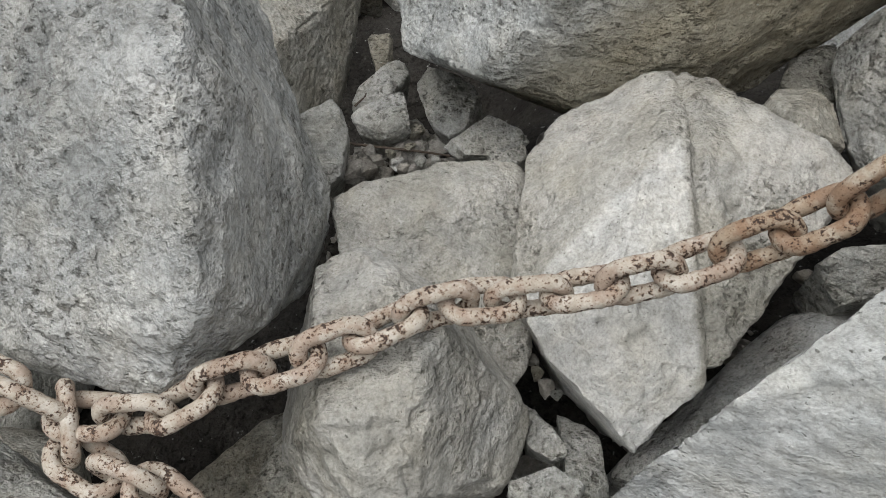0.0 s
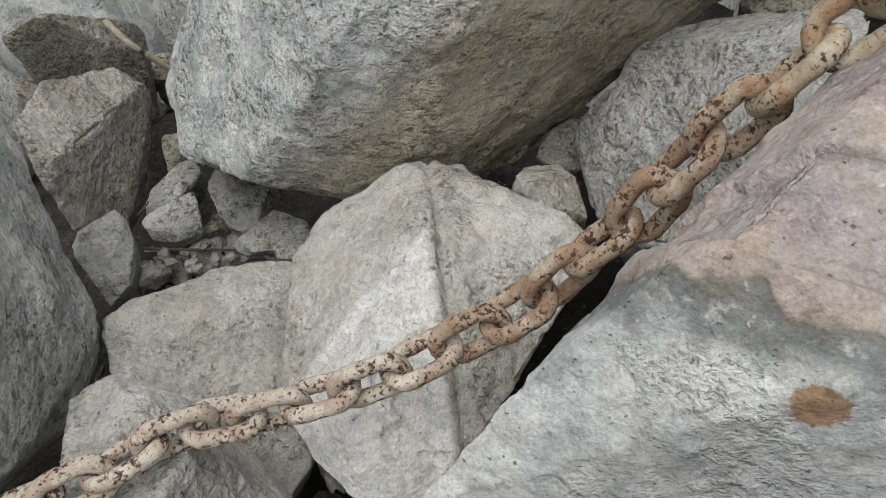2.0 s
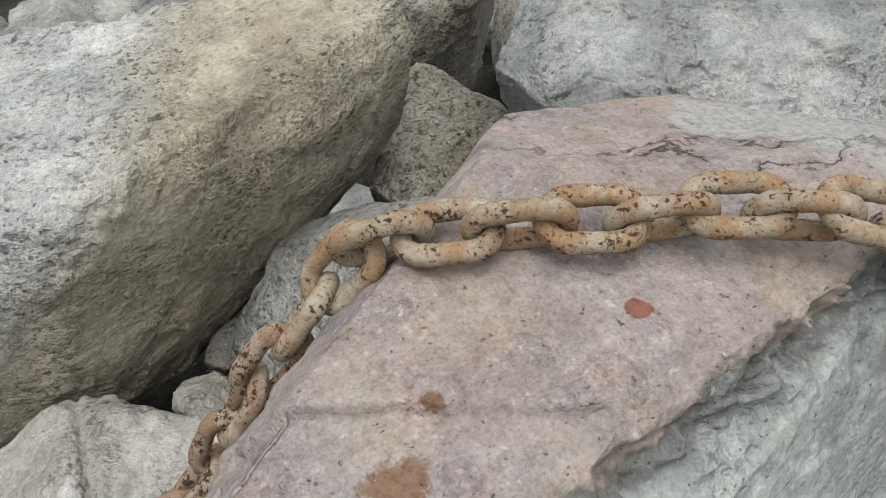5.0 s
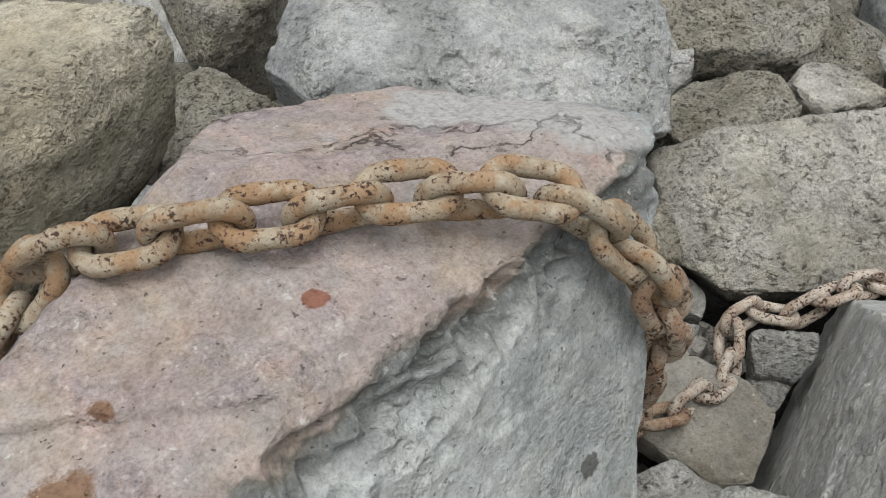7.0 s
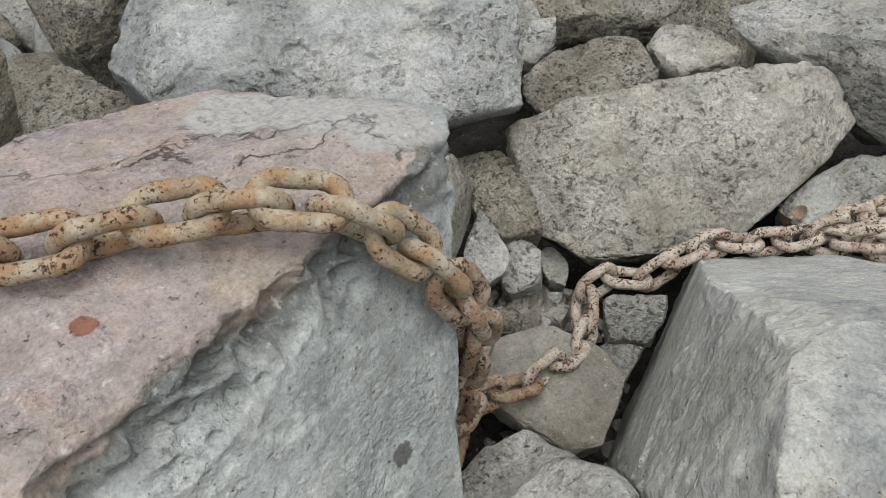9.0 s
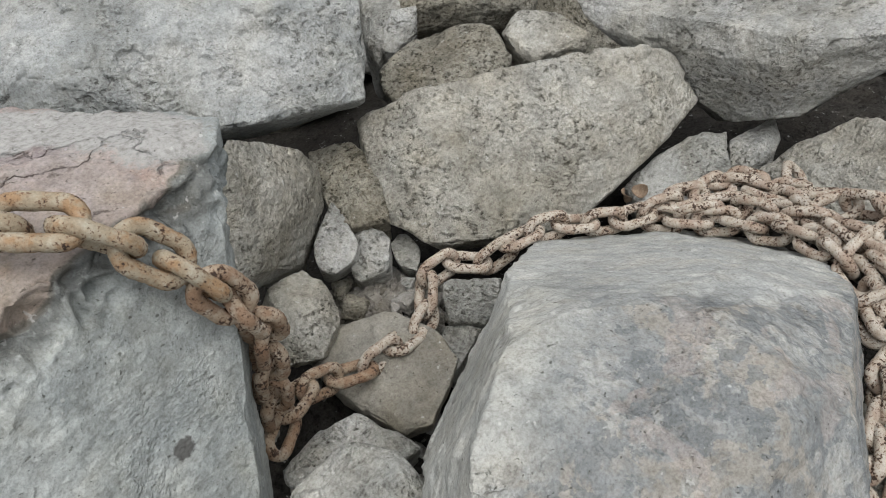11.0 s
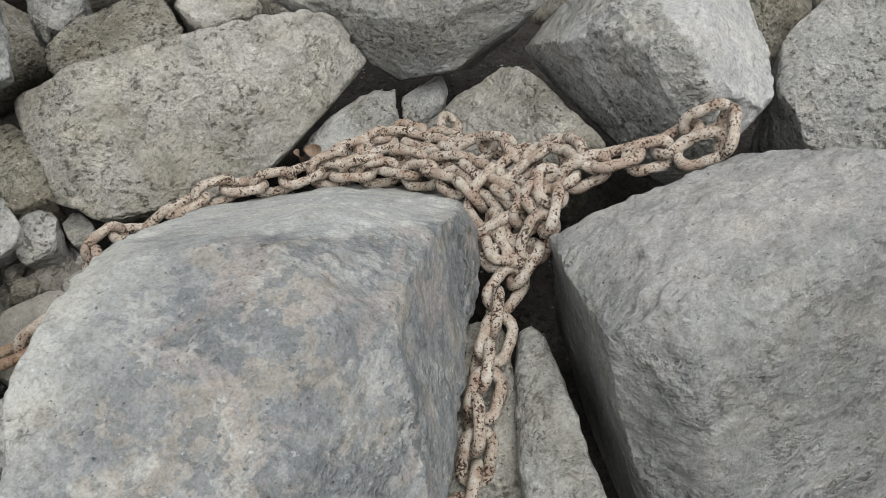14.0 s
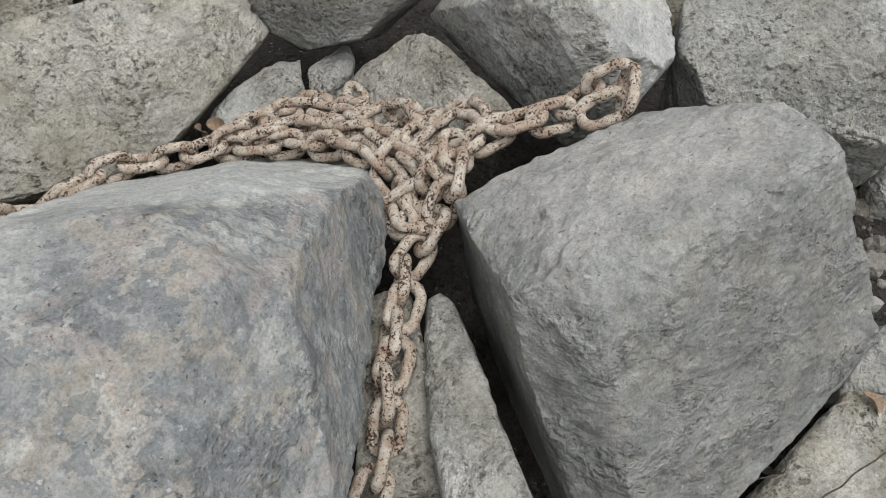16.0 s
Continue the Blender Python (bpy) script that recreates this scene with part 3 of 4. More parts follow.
rock("boulder", (1.993, 1.566, 0.683), [(-4, 1, 0.497), (-15, -13, 0.454), (132, -3, 0.396), (-76, 33, 0.459), (-178, -24, 0.329), (-122, 10, 0.315), (-112, -55, 0.138), (-107, 62, 0.326), (-175, 54, 0.434), (104, 0, 0.391), (-11, -68, 0.168), (-105, 38, 0.317), (68, 17, 0.286), (64, -44, 0.284), (-85, 33, 0.42), (-99, 31, 0.359), (-109, 45, 0.328), (-88, 36, 0.402), (-104, 43, 0.327)],
     BLUE, "large bluish white limestone boulder with smooth face", seed=167, level=7, chips=5, cut=0.965)
rock("boulder", (3.09, 1.66, 0.62), [(39, 21, 0.131), (39, -3, 0.177), (-31, -6, 0.272), (-118, 35, 0.302), (-54, -17, 0.299), (82, -40, 0.296), (-179, -41, 0.248), (59, -29, 0.264), (-4, -22, 0.289), (114, -33, 0.307), (-123, -24, 0.244), (-138, 50, 0.283), (-125, -47, 0.178), (145, -9, 0.255)],
     TAN, "shaded buff boulder behind smaller rocks", seed=180)
rock("rock", (2.766, 1.300, 0.519), [(-112, -30, 0.128), (44, -62, 0.166), (66, 22, 0.113), (-85, -20, 0.137), (95, 14, 0.131), (131, -11, 0.168), (164, -34, 0.148), (39, 20, 0.13), (-93, 66, 0.196), (-126, 50, 0.164), (-13, 0, 0.146), (-146, 67, 0.157)],
     TAN, "rounded buff limestone rock between boulders", seed=193, level=6, worn=6, chips=4)
rock("rock", (3.010, 1.161, 0.599), [(-115, -31, 0.081), (58, -63, 0.103), (170, -23, 0.075), (-129, 54, 0.111), (98, 5, 0.087), (-109, 69, 0.119), (-142, 56, 0.105), (59, 20, 0.094), (157, -17, 0.077), (-77, -47, 0.085), (-132, 69, 0.106), (4, 9, 0.067)],
     WARM_LIME, "grey limestone rock wedged between larger boulders", seed=206, level=6, worn=0, cut=0.84)
rock("rock", (2.743, 1.501, 0.593), [(135, 2, 0.042), (-78, -20, 0.043), (-41, -5, 0.05), (58, 21, 0.077), (53, -62, 0.137), (-169, -23, 0.08), (-127, 62, 0.119)],
     LIME, "grey limestone rock wedged between larger boulders", seed=219, level=6, worn=0, cut=0.84)
rock("rock", (2.731, 1.599, 0.595), [(145, -3, 0.044), (45, 18, 0.14), (167, -14, 0.073), (52, -63, 0.165), (-65, -16, 0.077), (-139, 64, 0.141), (-32, -4, 0.068)],
     LIME, "grey limestone rock wedged between larger boulders", seed=232, level=6, worn=0, cut=0.84)
rock("boulder", (2.709, 0.898, 0.381), [(-104, 21, 0.21), (-179, -46, 0.271), (2, -1, 0.446), (26, 6, 0.359), (63, -17, 0.218), (107, -77, 0.188), (141, -22, 0.374), (62, -43, 0.211), (-123, -48, 0.157), (60, 16, 0.174), (64, 38, 0.265), (-111, 74, 0.325), (-73, -41, 0.16), (-127, 60, 0.259), (-88, 35, 0.294), (-158, 34, 0.354), (-114, 36, 0.196), (-170, 56, 0.361), (-119, 38, 0.19), (-89, 41, 0.307)],
     WARM_LIME, "long pale slab of limestone above the chain", seed=245, level=7, chips=5, cut=0.965)
rock("boulder", (2.245, 0.189, 0.264), [(51, 22, 0.589), (144, -9, 0.379), (-21, -7, 0.599), (-124, -32, 0.467), (60, -50, 0.395), (-163, -52, 0.483), (14, -9, 0.72), (-162, -21, 0.486), (49, 59, 0.401), (-62, -30, 0.268), (117, 15, 0.347), (-60, 16, 0.478), (-34, 35, 0.556), (123, 24, 0.395), (-56, 57, 0.628), (27, 58, 0.432), (-79, 83, 0.642), (-26, 65, 0.551), (34, 66, 0.457), (-88, 31, 0.672), (17, 59, 0.452), (-31, 62, 0.559), (76, 60, 0.458), (-121, 43, 0.789), (-140, 1, 0.718), (-124, 53, 0.774), (143, 14, 0.479)],
     MARBLED, "large blue-grey marbled limestone block with chipped edges", seed=258, level=8, worn=0, lumps=0.28, nibble=0.6, chips=0, ledges=[([(0.42, 0.34, 0.84, 0.372)], 0.002, 0.01, 0.012, 0.0)])
rock("boulder", (2.031, 1.114, 0.435), [(132, 1, 0.059), (-56, -4, 0.052), (108, 8, 0.059), (-60, -12, 0.053), (-81, -35, 0.069), (-58, 16, 0.101), (-49, -20, 0.056), (82, 11, 0.11), (159, -30, 0.097), (-18, -9, 0.115), (-52, 5, 0.073), (-83, 22, 0.195), (114, -19, 0.053), (-48, 46, 0.222), (-43, 32, 0.142), (-88, 31, 0.243)],
     WARM_LIME, "squarish grey and buff rock beside the pink boulder", seed=271, level=7, chips=4, cut=0.965)
rock("rock", (2.273, 1.183, 0.387), [(-24, 2, 0.079), (-159, 55, 0.143), (-121, -29, 0.134), (62, 19, 0.112), (43, -63, 0.164), (1, 12, 0.093), (-150, 74, 0.159), (-131, 45, 0.172), (-38, 65, 0.178), (154, -9, 0.058)],
     TAN, "grey limestone rock wedged between larger boulders", seed=284, level=6, worn=0, cut=0.84)
rock("stone", (2.132, 1.046, 0.385), [(-16, 4, 0.047), (45, -74, 0.055), (129, 1, 0.05), (116, 5, 0.056), (-41, -12, 0.057), (-152, -30, 0.081), (157, -10, 0.062), (-90, -36, 0.064), (46, 11, 0.107), (-135, 56, 0.063), (-127, 67, 0.056)],
     LIME, "small grey limestone fragment lying in a gap", seed=297, level=5, worn=0, cut=0.8, lumps=0.3)
rock("stone", (2.198, 0.990, 0.327), [(144, -4, 0.05), (54, 15, 0.08), (-15, -1, 0.052), (-110, -34, 0.057), (50, -69, 0.07), (-39, -3, 0.051), (178, -24, 0.065), (-144, 72, 0.087), (-130, 58, 0.076)],
     LIME, "small grey limestone fragment lying in a gap", seed=310, level=5, worn=0, cut=0.8, lumps=0.3)
rock("stone", (2.299, 0.970, 0.301), [(152, -10, 0.031), (-7, 11, 0.03), (-46, -12, 0.031), (-145, -28, 0.044), (63, 18, 0.048), (44, -66, 0.057), (-117, 69, 0.056), (-114, 62, 0.057), (-148, 61, 0.062), (-131, 57, 0.062)],
     LIME, "small grey limestone fragment lying in a gap", seed=323, level=5, worn=0, cut=0.8, lumps=0.3)
rock("rock", (1.947, 0.919, 0.285), [(171, -21, 0.084), (135, -7, 0.084), (-114, -45, 0.064), (-61, -18, 0.068), (87, -79, 0.078), (82, 13, 0.104), (-74, 57, 0.141), (-12, 4, 0.072), (22, 15, 0.092), (-25, -6, 0.063), (-85, 40, 0.136), (-173, 68, 0.178), (-173, 29, 0.148), (-108, 28, 0.158), (134, 78, 0.176), (-45, 72, 0.153)],
     WARM_LIME, "cracked grey limestone rock beside the draped chain", seed=336, level=6, worn=0, cut=0.84)
rock("flat_stone", (2.020, 0.684, 0.289), [(-135, 73, 0.047), (-117, 65, 0.067), (-167, -23, 0.129), (-63, -15, 0.143), (174, -18, 0.144), (16, 16, 0.119), (70, 18, 0.156), (-71, 87, 0.071), (-165, 28, 0.107), (-6, 10, 0.126), (56, 20, 0.145), (-112, -28, 0.169), (121, 2, 0.213), (-129, 47, 0.104), (-41, -6, 0.149), (21, -69, 0.036), (-173, 64, 0.05), (147, 74, 0.074)],
     SLAB, "thin flat brown-grey limestone slab under the chain", seed=349, level=6, worn=0, lumps=0.2, chips=6)
rock("rock", (2.269, 0.666, 0.333), [(44, 19, 0.042), (-146, 34, 0.05), (41, -34, 0.058), (-138, -29, 0.048), (133, -5, 0.075), (-138, 22, 0.048), (-73, -20, 0.047), (-141, 52, 0.066), (-48, -11, 0.056), (-22, -35, 0.071)],
     LIME, "grey limestone rock wedged between larger boulders", seed=362, level=6, worn=0, cut=0.84)
rock("rock", (2.191, 0.656, 0.224), [(-70, -16, 0.03), (37, 19, 0.051), (123, 4, 0.044), (173, -18, 0.055), (-38, -47, 0.066), (0, -56, 0.076), (-180, 56, 0.062)],
     LIME, "grey limestone rock wedged between larger boulders", seed=375, level=6, worn=0, cut=0.84)
rock("rock", (1.807, 0.588, 0.209), [(-88, -24, 0.086), (-129, -29, 0.085), (52, -63, 0.11), (97, 12, 0.075), (77, 18, 0.07), (159, -16, 0.123), (-125, 63, 0.097), (166, 75, 0.116), (20, 15, 0.088)],
     LIME, "grey limestone rock wedged between larger boulders", seed=388, level=6, worn=0, cut=0.84)
rock("boulder", (1.703, 0.317, 0.418), [(-122, -28, 0.104), (161, -14, 0.118), (-164, 55, 0.159), (30, 19, 0.075), (-57, -13, 0.117), (151, 70, 0.157), (35, 71, 0.158), (-3, 11, 0.077), (92, 14, 0.094), (35, -63, 0.167), (-126, 46, 0.17), (-22, 52, 0.162)],
     LIME, "pale smooth limestone rock low in the gap", seed=401)
rock("boulder", (3.324, 0.677, 0.487), [(-1, 7, 0.377), (67, 12, 0.36), (-50, -18, 0.298), (102, -47, 0.102), (-95, -44, 0.149), (-144, 28, 0.362), (-48, -37, 0.216), (-178, 81, 0.313), (164, -46, 0.067), (-128, -61, 0.069), (-1, -66, 0.099), (-169, -17, 0.116), (-132, 5, 0.335), (-170, 16, 0.239), (-143, 5, 0.283), (-136, -17, 0.193)],
     LIME, "large rounded grey boulder with a buff belly", seed=414, level=7, chips=5, cut=0.965)
rock("rock", (3.035, 0.628, 0.322), [(86, 14, 0.072), (-140, -29, 0.109), (44, -64, 0.137), (-45, -6, 0.111), (-67, -15, 0.109), (31, 16, 0.125), (156, -17, 0.154), (-137, 64, 0.116)],
     LIME, "grey limestone rock wedged between larger boulders", seed=427, level=6, worn=0, cut=0.84)
rock("rock", (3.257, 0.535, 0.360), [(73, 16, 0.057), (128, -4, 0.073), (-61, -11, 0.049), (42, -64, 0.082), (129, 76, 0.091), (-144, -29, 0.071), (-97, -23, 0.051), (174, 55, 0.095), (-24, 2, 0.08), (-141, 36, 0.095), (-88, 39, 0.087), (-81, 63, 0.099), (-113, 30, 0.087)],
     LIME, "grey limestone rock wedged between larger boulders", seed=440, level=6, worn=0, cut=0.84)
rock("boulder", (3.224, 0.220, 0.340), [(-19, -35, 0.138), (-170, -26, 0.121), (175, -22, 0.113), (-26, 6, 0.099), (36, 12, 0.158), (55, 14, 0.196), (-6, 9, 0.111), (139, -14, 0.198), (-62, -11, 0.226), (160, 31, 0.125), (-175, 49, 0.248), (151, 45, 0.141), (-176, 76, 0.231)],
     WARM_LIME, "pointed buff limestone rock behind the chain heap", seed=453, level=7, chips=5, cut=0.965)
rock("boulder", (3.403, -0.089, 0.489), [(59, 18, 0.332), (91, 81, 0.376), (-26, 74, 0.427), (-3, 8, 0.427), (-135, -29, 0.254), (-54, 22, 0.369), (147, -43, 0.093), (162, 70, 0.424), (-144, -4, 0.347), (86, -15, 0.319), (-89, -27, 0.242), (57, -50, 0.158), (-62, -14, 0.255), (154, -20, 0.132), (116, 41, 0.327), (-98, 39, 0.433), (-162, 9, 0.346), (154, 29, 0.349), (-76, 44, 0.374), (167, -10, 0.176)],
     FACED, "upright grey boulder with a pale lit side", seed=466, level=7, chips=3, cut=0.97, ledges=[([(0.63, -0.78, 0.55, 0.197)], 0.004, 0.02, 0.03, 0.0)])
rock("boulder", (3.745, -0.629, 0.437), [(-58, -9, 0.333), (19, 16, 0.302), (-93, -22, 0.333), (-155, 27, 0.318), (109, 0, 0.288), (143, -15, 0.3), (71, -62, 0.418), (-29, -44, 0.392), (149, 60, 0.376), (-161, 55, 0.321), (72, 13, 0.258), (29, -46, 0.357), (-164, -28, 0.232)],
     LIME, "large grey limestone boulder at the back", seed=479, level=7)
rock("boulder", (2.932, -0.656, 0.238), [(15, 20, 0.293), (57, 19, 0.34), (-41, 4, 0.454), (-9, 15, 0.378), (-71, -8, 0.442), (-41, 21, 0.334), (15, 40, 0.42), (41, -27, 0.295), (29, -75, 0.484), (36, 3, 0.255), (-100, -18, 0.343), (84, 68, 0.507), (-178, 4, 0.509), (137, -13, 0.385), (-123, 15, 0.364), (-133, 25, 0.451), (124, 53, 0.57), (-177, 18, 0.575), (-163, 54, 0.594), (125, 76, 0.53), (-166, 21, 0.561)],
     LIT_TOP, "large light grey limestone block with a stepped top", seed=492, level=8, worn=0, lumps=0.28, nibble=0.6, chips=0, ledges=[([(-0.07, 0.33, 0.94, 0.492)], 0.002, 0.012, 0.014, 0.0)])
rock("flat_stone", (2.445, -0.379, 0.265), [(-43, 3, 0.054), (124, -2, 0.061), (132, -6, 0.071), (-29, -70, 0.154), (-144, -36, 0.297), (170, 81, 0.14), (9, 12, 0.212), (66, 10, 0.232), (136, 51, 0.129), (-7, -77, 0.17), (118, -33, 0.14), (135, 39, 0.124), (143, 62, 0.132), (155, 70, 0.138)],
     LIME, "narrow splinter of grey limestone standing in the cleft", seed=505, level=5)
rock("flat_stone", (2.412, -0.253, 0.231), [(-145, 65, 0.113), (35, -65, 0.137), (-147, -33, 0.194), (62, 11, 0.189), (122, -3, 0.078), (-48, 0, 0.067)],
     WARM_LIME, "dusty limestone slab in the cleft under the chain", seed=518, level=5)
rock("flat_stone", (2.954, -1.143, -0.022), [(-149, 86, 0.133), (-119, -28, 0.202), (74, 11, 0.128), (-64, -15, 0.274), (150, -26, 0.314), (65, -59, 0.21), (22, -85, 0.162), (39, 15, 0.163)],
     WARM_LIME, "flat pale limestone slab with a dark crack", seed=531)
rock("rock", (3.219, -1.116, 0.044), [(-150, -26, 0.073), (-59, -5, 0.101), (154, 60, 0.13), (93, 8, 0.068), (25, 19, 0.083), (-35, -54, 0.147), (73, 14, 0.071), (99, 28, 0.095), (-20, -74, 0.179), (5, -29, 0.164), (-134, -48, 0.124)],
     LIME, "grey limestone rock wedged between larger boulders", seed=544, level=6, worn=0, cut=0.84)
rock("rock", (3.788, -1.037, 0.187), [(38, 20, 0.05), (-122, 51, 0.116), (-169, -25, 0.065), (-63, -11, 0.126), (-169, 13, 0.079), (11, -57, 0.134), (37, -27, 0.104), (128, -9, 0.091), (170, 13, 0.097)],
     LIME, "grey limestone rock wedged between larger boulders", seed=557, level=6, worn=0, cut=0.84)
rock("boulder", (-0.639, 0.726, 0.043), [(-133, -19, 0.073), (-103, -25, 0.087), (-2, -7, 0.121), (170, -2, 0.137), (66, 36, 0.077), (44, -42, 0.192), (61, 63, 0.102), (58, 15, 0.056), (-117, -60, 0.114)],
     LIME, "weathered pale grey limestone boulder in the rubble", seed=570)
rock("rock", (-0.387, 1.047, -0.376), [(9, -2, 0.113), (-123, -23, 0.118), (-52, -23, 0.127), (97, 16, 0.121), (142, 35, 0.109), (136, 12, 0.086), (-1, -69, 0.147), (179, 70, 0.127)],
     TAN, "grey limestone rock wedged between larger boulders", seed=583, level=6, worn=0, cut=0.84)
rock("rock", (-0.268, 0.905, -0.16), [(15, 2, 0.055), (-79, -26, 0.102), (28, -63, 0.128), (158, 6, 0.051), (104, 17, 0.09), (-178, 42, 0.091), (-178, -49, 0.13), (-152, 64, 0.107), (-171, -5, 0.042)],
     TAN, "grey limestone rock wedged between larger boulders", seed=596, level=6, worn=0, cut=0.84)
rock("stone", (0.208, 0.930, 0.000), [(33, 9, 0.019), (-179, -3, 0.029), (11, -62, 0.05), (-128, -21, 0.032), (-165, 48, 0.039), (-165, 75, 0.049), (-56, -25, 0.051), (-174, 40, 0.038), (40, 40, 0.037), (-27, -66, 0.052)],
     LIME, "small grey limestone fragment lying in a gap", seed=609, level=5, worn=0, cut=0.8, lumps=0.3)
rock("stone", (0.209, 0.826, -0.031), [(-84, -25, 0.036), (109, 18, 0.036), (61, 15, 0.042), (178, -4, 0.06), (-23, -14, 0.051), (-119, 59, 0.069), (-119, 70, 0.069), (53, -65, 0.083), (69, -61, 0.085)],
     LIME, "small grey limestone fragment lying in a gap", seed=622, level=5, worn=0, cut=0.8, lumps=0.3)
rock("stone", (0.278, 0.922, -0.084), [(-179, -2, 0.028), (6, -1, 0.04), (-73, -25, 0.071), (0, 90, 0.084), (55, 13, 0.067), (0, -90, 0.102)],
     LIME, "small grey limestone fragment lying in a gap", seed=635, level=5, worn=0, cut=0.8, lumps=0.3)
rock("rock", (0.608, 1.076, -0.117), [(-50, -21, 0.091), (132, 14, 0.072), (-107, 58, 0.164), (156, 54, 0.128), (-95, -29, 0.188), (-10, -12, 0.156), (-67, 32, 0.166), (61, -72, 0.177), (76, 13, 0.195), (33, -37, 0.211)],
     SLATE, "grey limestone rock wedged between larger boulders", seed=648, level=6, worn=0, cut=0.84)
rock("rock", (0.773, 1.180, 0.152), [(-151, -13, 0.041), (19, 4, 0.043), (-85, -24, 0.046), (79, 19, 0.033), (114, 17, 0.042), (-97, 21, 0.072), (73, -49, 0.117), (67, -16, 0.068), (-122, 26, 0.07)],
     LIME, "grey limestone rock wedged between larger boulders", seed=661, level=6, worn=0, cut=0.84)
rock("stone", (-0.177, 2.033, 0.010), [(133, 11, 0.034), (-24, -13, 0.054), (-160, 76, 0.094), (-36, -28, 0.049), (-62, -37, 0.057), (-95, -28, 0.076), (30, 0, 0.076), (169, 0, 0.057), (-29, 71, 0.101), (89, -65, 0.082), (-136, 55, 0.105)],
     LIME, "small grey limestone fragment lying in a gap", seed=674, level=5, worn=0, cut=0.8, lumps=0.3)
rock("stone", (-0.165, 1.890, 0.002), [(-94, 67, 0.07), (19, -11, 0.062), (118, 15, 0.062), (89, -66, 0.082), (-58, -29, 0.056), (-107, -26, 0.05), (150, 4, 0.063), (-159, -23, 0.053)],
     LIME, "small grey limestone fragment lying in a gap", seed=687, level=5, worn=0, cut=0.8, lumps=0.3)
rock("rock", (0.023, 1.935, 0.011), [(-168, -20, 0.054), (54, 16, 0.073), (16, -8, 0.057), (89, -66, 0.11), (-136, -35, 0.061), (-31, -22, 0.06), (-58, -24, 0.08), (134, 7, 0.109), (-74, 52, 0.11), (-119, 63, 0.107), (-109, 49, 0.104), (-66, 70, 0.099)],
     LIME, "grey limestone rock wedged between larger boulders", seed=700, level=6, worn=0, cut=0.84)
rock("stone", (0.111, 1.713, 0.078), [(-95, 67, 0.055), (127, 9, 0.054), (-92, -27, 0.044), (108, -67, 0.059), (61, 12, 0.068), (-60, -24, 0.052), (28, -5, 0.073), (-138, -34, 0.068)],
     LIME, "small grey limestone fragment lying in a gap", seed=713, level=5, worn=0, cut=0.8, lumps=0.3)
rock("stone", (0.160, 1.667, 0.068), [(73, 16, 0.042), (-91, 66, 0.045), (-168, -12, 0.045), (-96, -25, 0.026), (-27, -15, 0.038), (91, -4, 0.043), (113, -17, 0.048), (89, -66, 0.055)],
     LIME, "small grey limestone fragment lying in a gap", seed=726, level=5, worn=0, cut=0.8, lumps=0.3)
# buff in place of pale grey puts the gap's shade into its colour
rock("stone", (-0.193, 2.225, 0.040), [(-166, -10, 0.03), (-142, 85, 0.058), (-66, -70, 0.064), (1, 23, 0.047), (100, 17, 0.036), (89, -65, 0.055), (3, -3, 0.035)],
     TAN, "small grey limestone fragment lying in a gap", seed=739, level=5, worn=0, cut=0.8, lumps=0.3)
rock("rock", (-0.511, 2.702, 0.061), [(102, 39, 0.093), (-52, 22, 0.177), (4, -4, 0.178), (-108, -57, 0.159), (124, 8, 0.093), (150, 5, 0.14), (71, -25, 0.215), (-86, -20, 0.033), (105, 20, 0.039)],
     TAN, "grey limestone rock wedged between larger boulders", seed=752, level=6, worn=0, cut=0.84)
rock("rock", (-0.730, 2.793, -0.066), [(-24, -11, 0.046), (-165, -11, 0.046), (154, 5, 0.047), (24, 7, 0.055), (171, -54, 0.09), (156, -78, 0.108), (-13, 66, 0.084)],
     TAN, "grey limestone rock wedged between larger boulders", seed=765, level=6, worn=0, cut=0.84)
rock("rock", (-0.309, 2.854, -0.058), [(11, 2, 0.052), (95, 19, 0.054), (-162, -12, 0.05), (-95, -26, 0.052), (95, -63, 0.111), (-89, 65, 0.092)],
     TAN, "grey limestone rock wedged between larger boulders", seed=778, level=6, worn=0, cut=0.84)
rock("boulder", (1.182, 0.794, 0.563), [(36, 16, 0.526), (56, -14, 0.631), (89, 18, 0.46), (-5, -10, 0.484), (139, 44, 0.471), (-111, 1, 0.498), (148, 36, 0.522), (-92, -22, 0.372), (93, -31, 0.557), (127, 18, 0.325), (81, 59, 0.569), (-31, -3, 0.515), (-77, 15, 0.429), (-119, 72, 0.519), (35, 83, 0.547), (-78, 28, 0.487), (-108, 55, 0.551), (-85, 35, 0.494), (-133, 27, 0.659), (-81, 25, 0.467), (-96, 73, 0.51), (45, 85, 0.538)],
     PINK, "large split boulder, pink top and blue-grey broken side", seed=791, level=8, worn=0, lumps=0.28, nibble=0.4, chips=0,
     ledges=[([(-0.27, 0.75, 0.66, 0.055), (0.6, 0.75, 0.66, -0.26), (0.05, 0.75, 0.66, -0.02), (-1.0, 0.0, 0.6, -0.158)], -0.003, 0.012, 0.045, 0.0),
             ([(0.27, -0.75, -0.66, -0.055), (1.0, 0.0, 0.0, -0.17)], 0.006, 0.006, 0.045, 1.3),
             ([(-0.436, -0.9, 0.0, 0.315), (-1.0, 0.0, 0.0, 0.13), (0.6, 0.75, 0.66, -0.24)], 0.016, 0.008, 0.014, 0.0)])


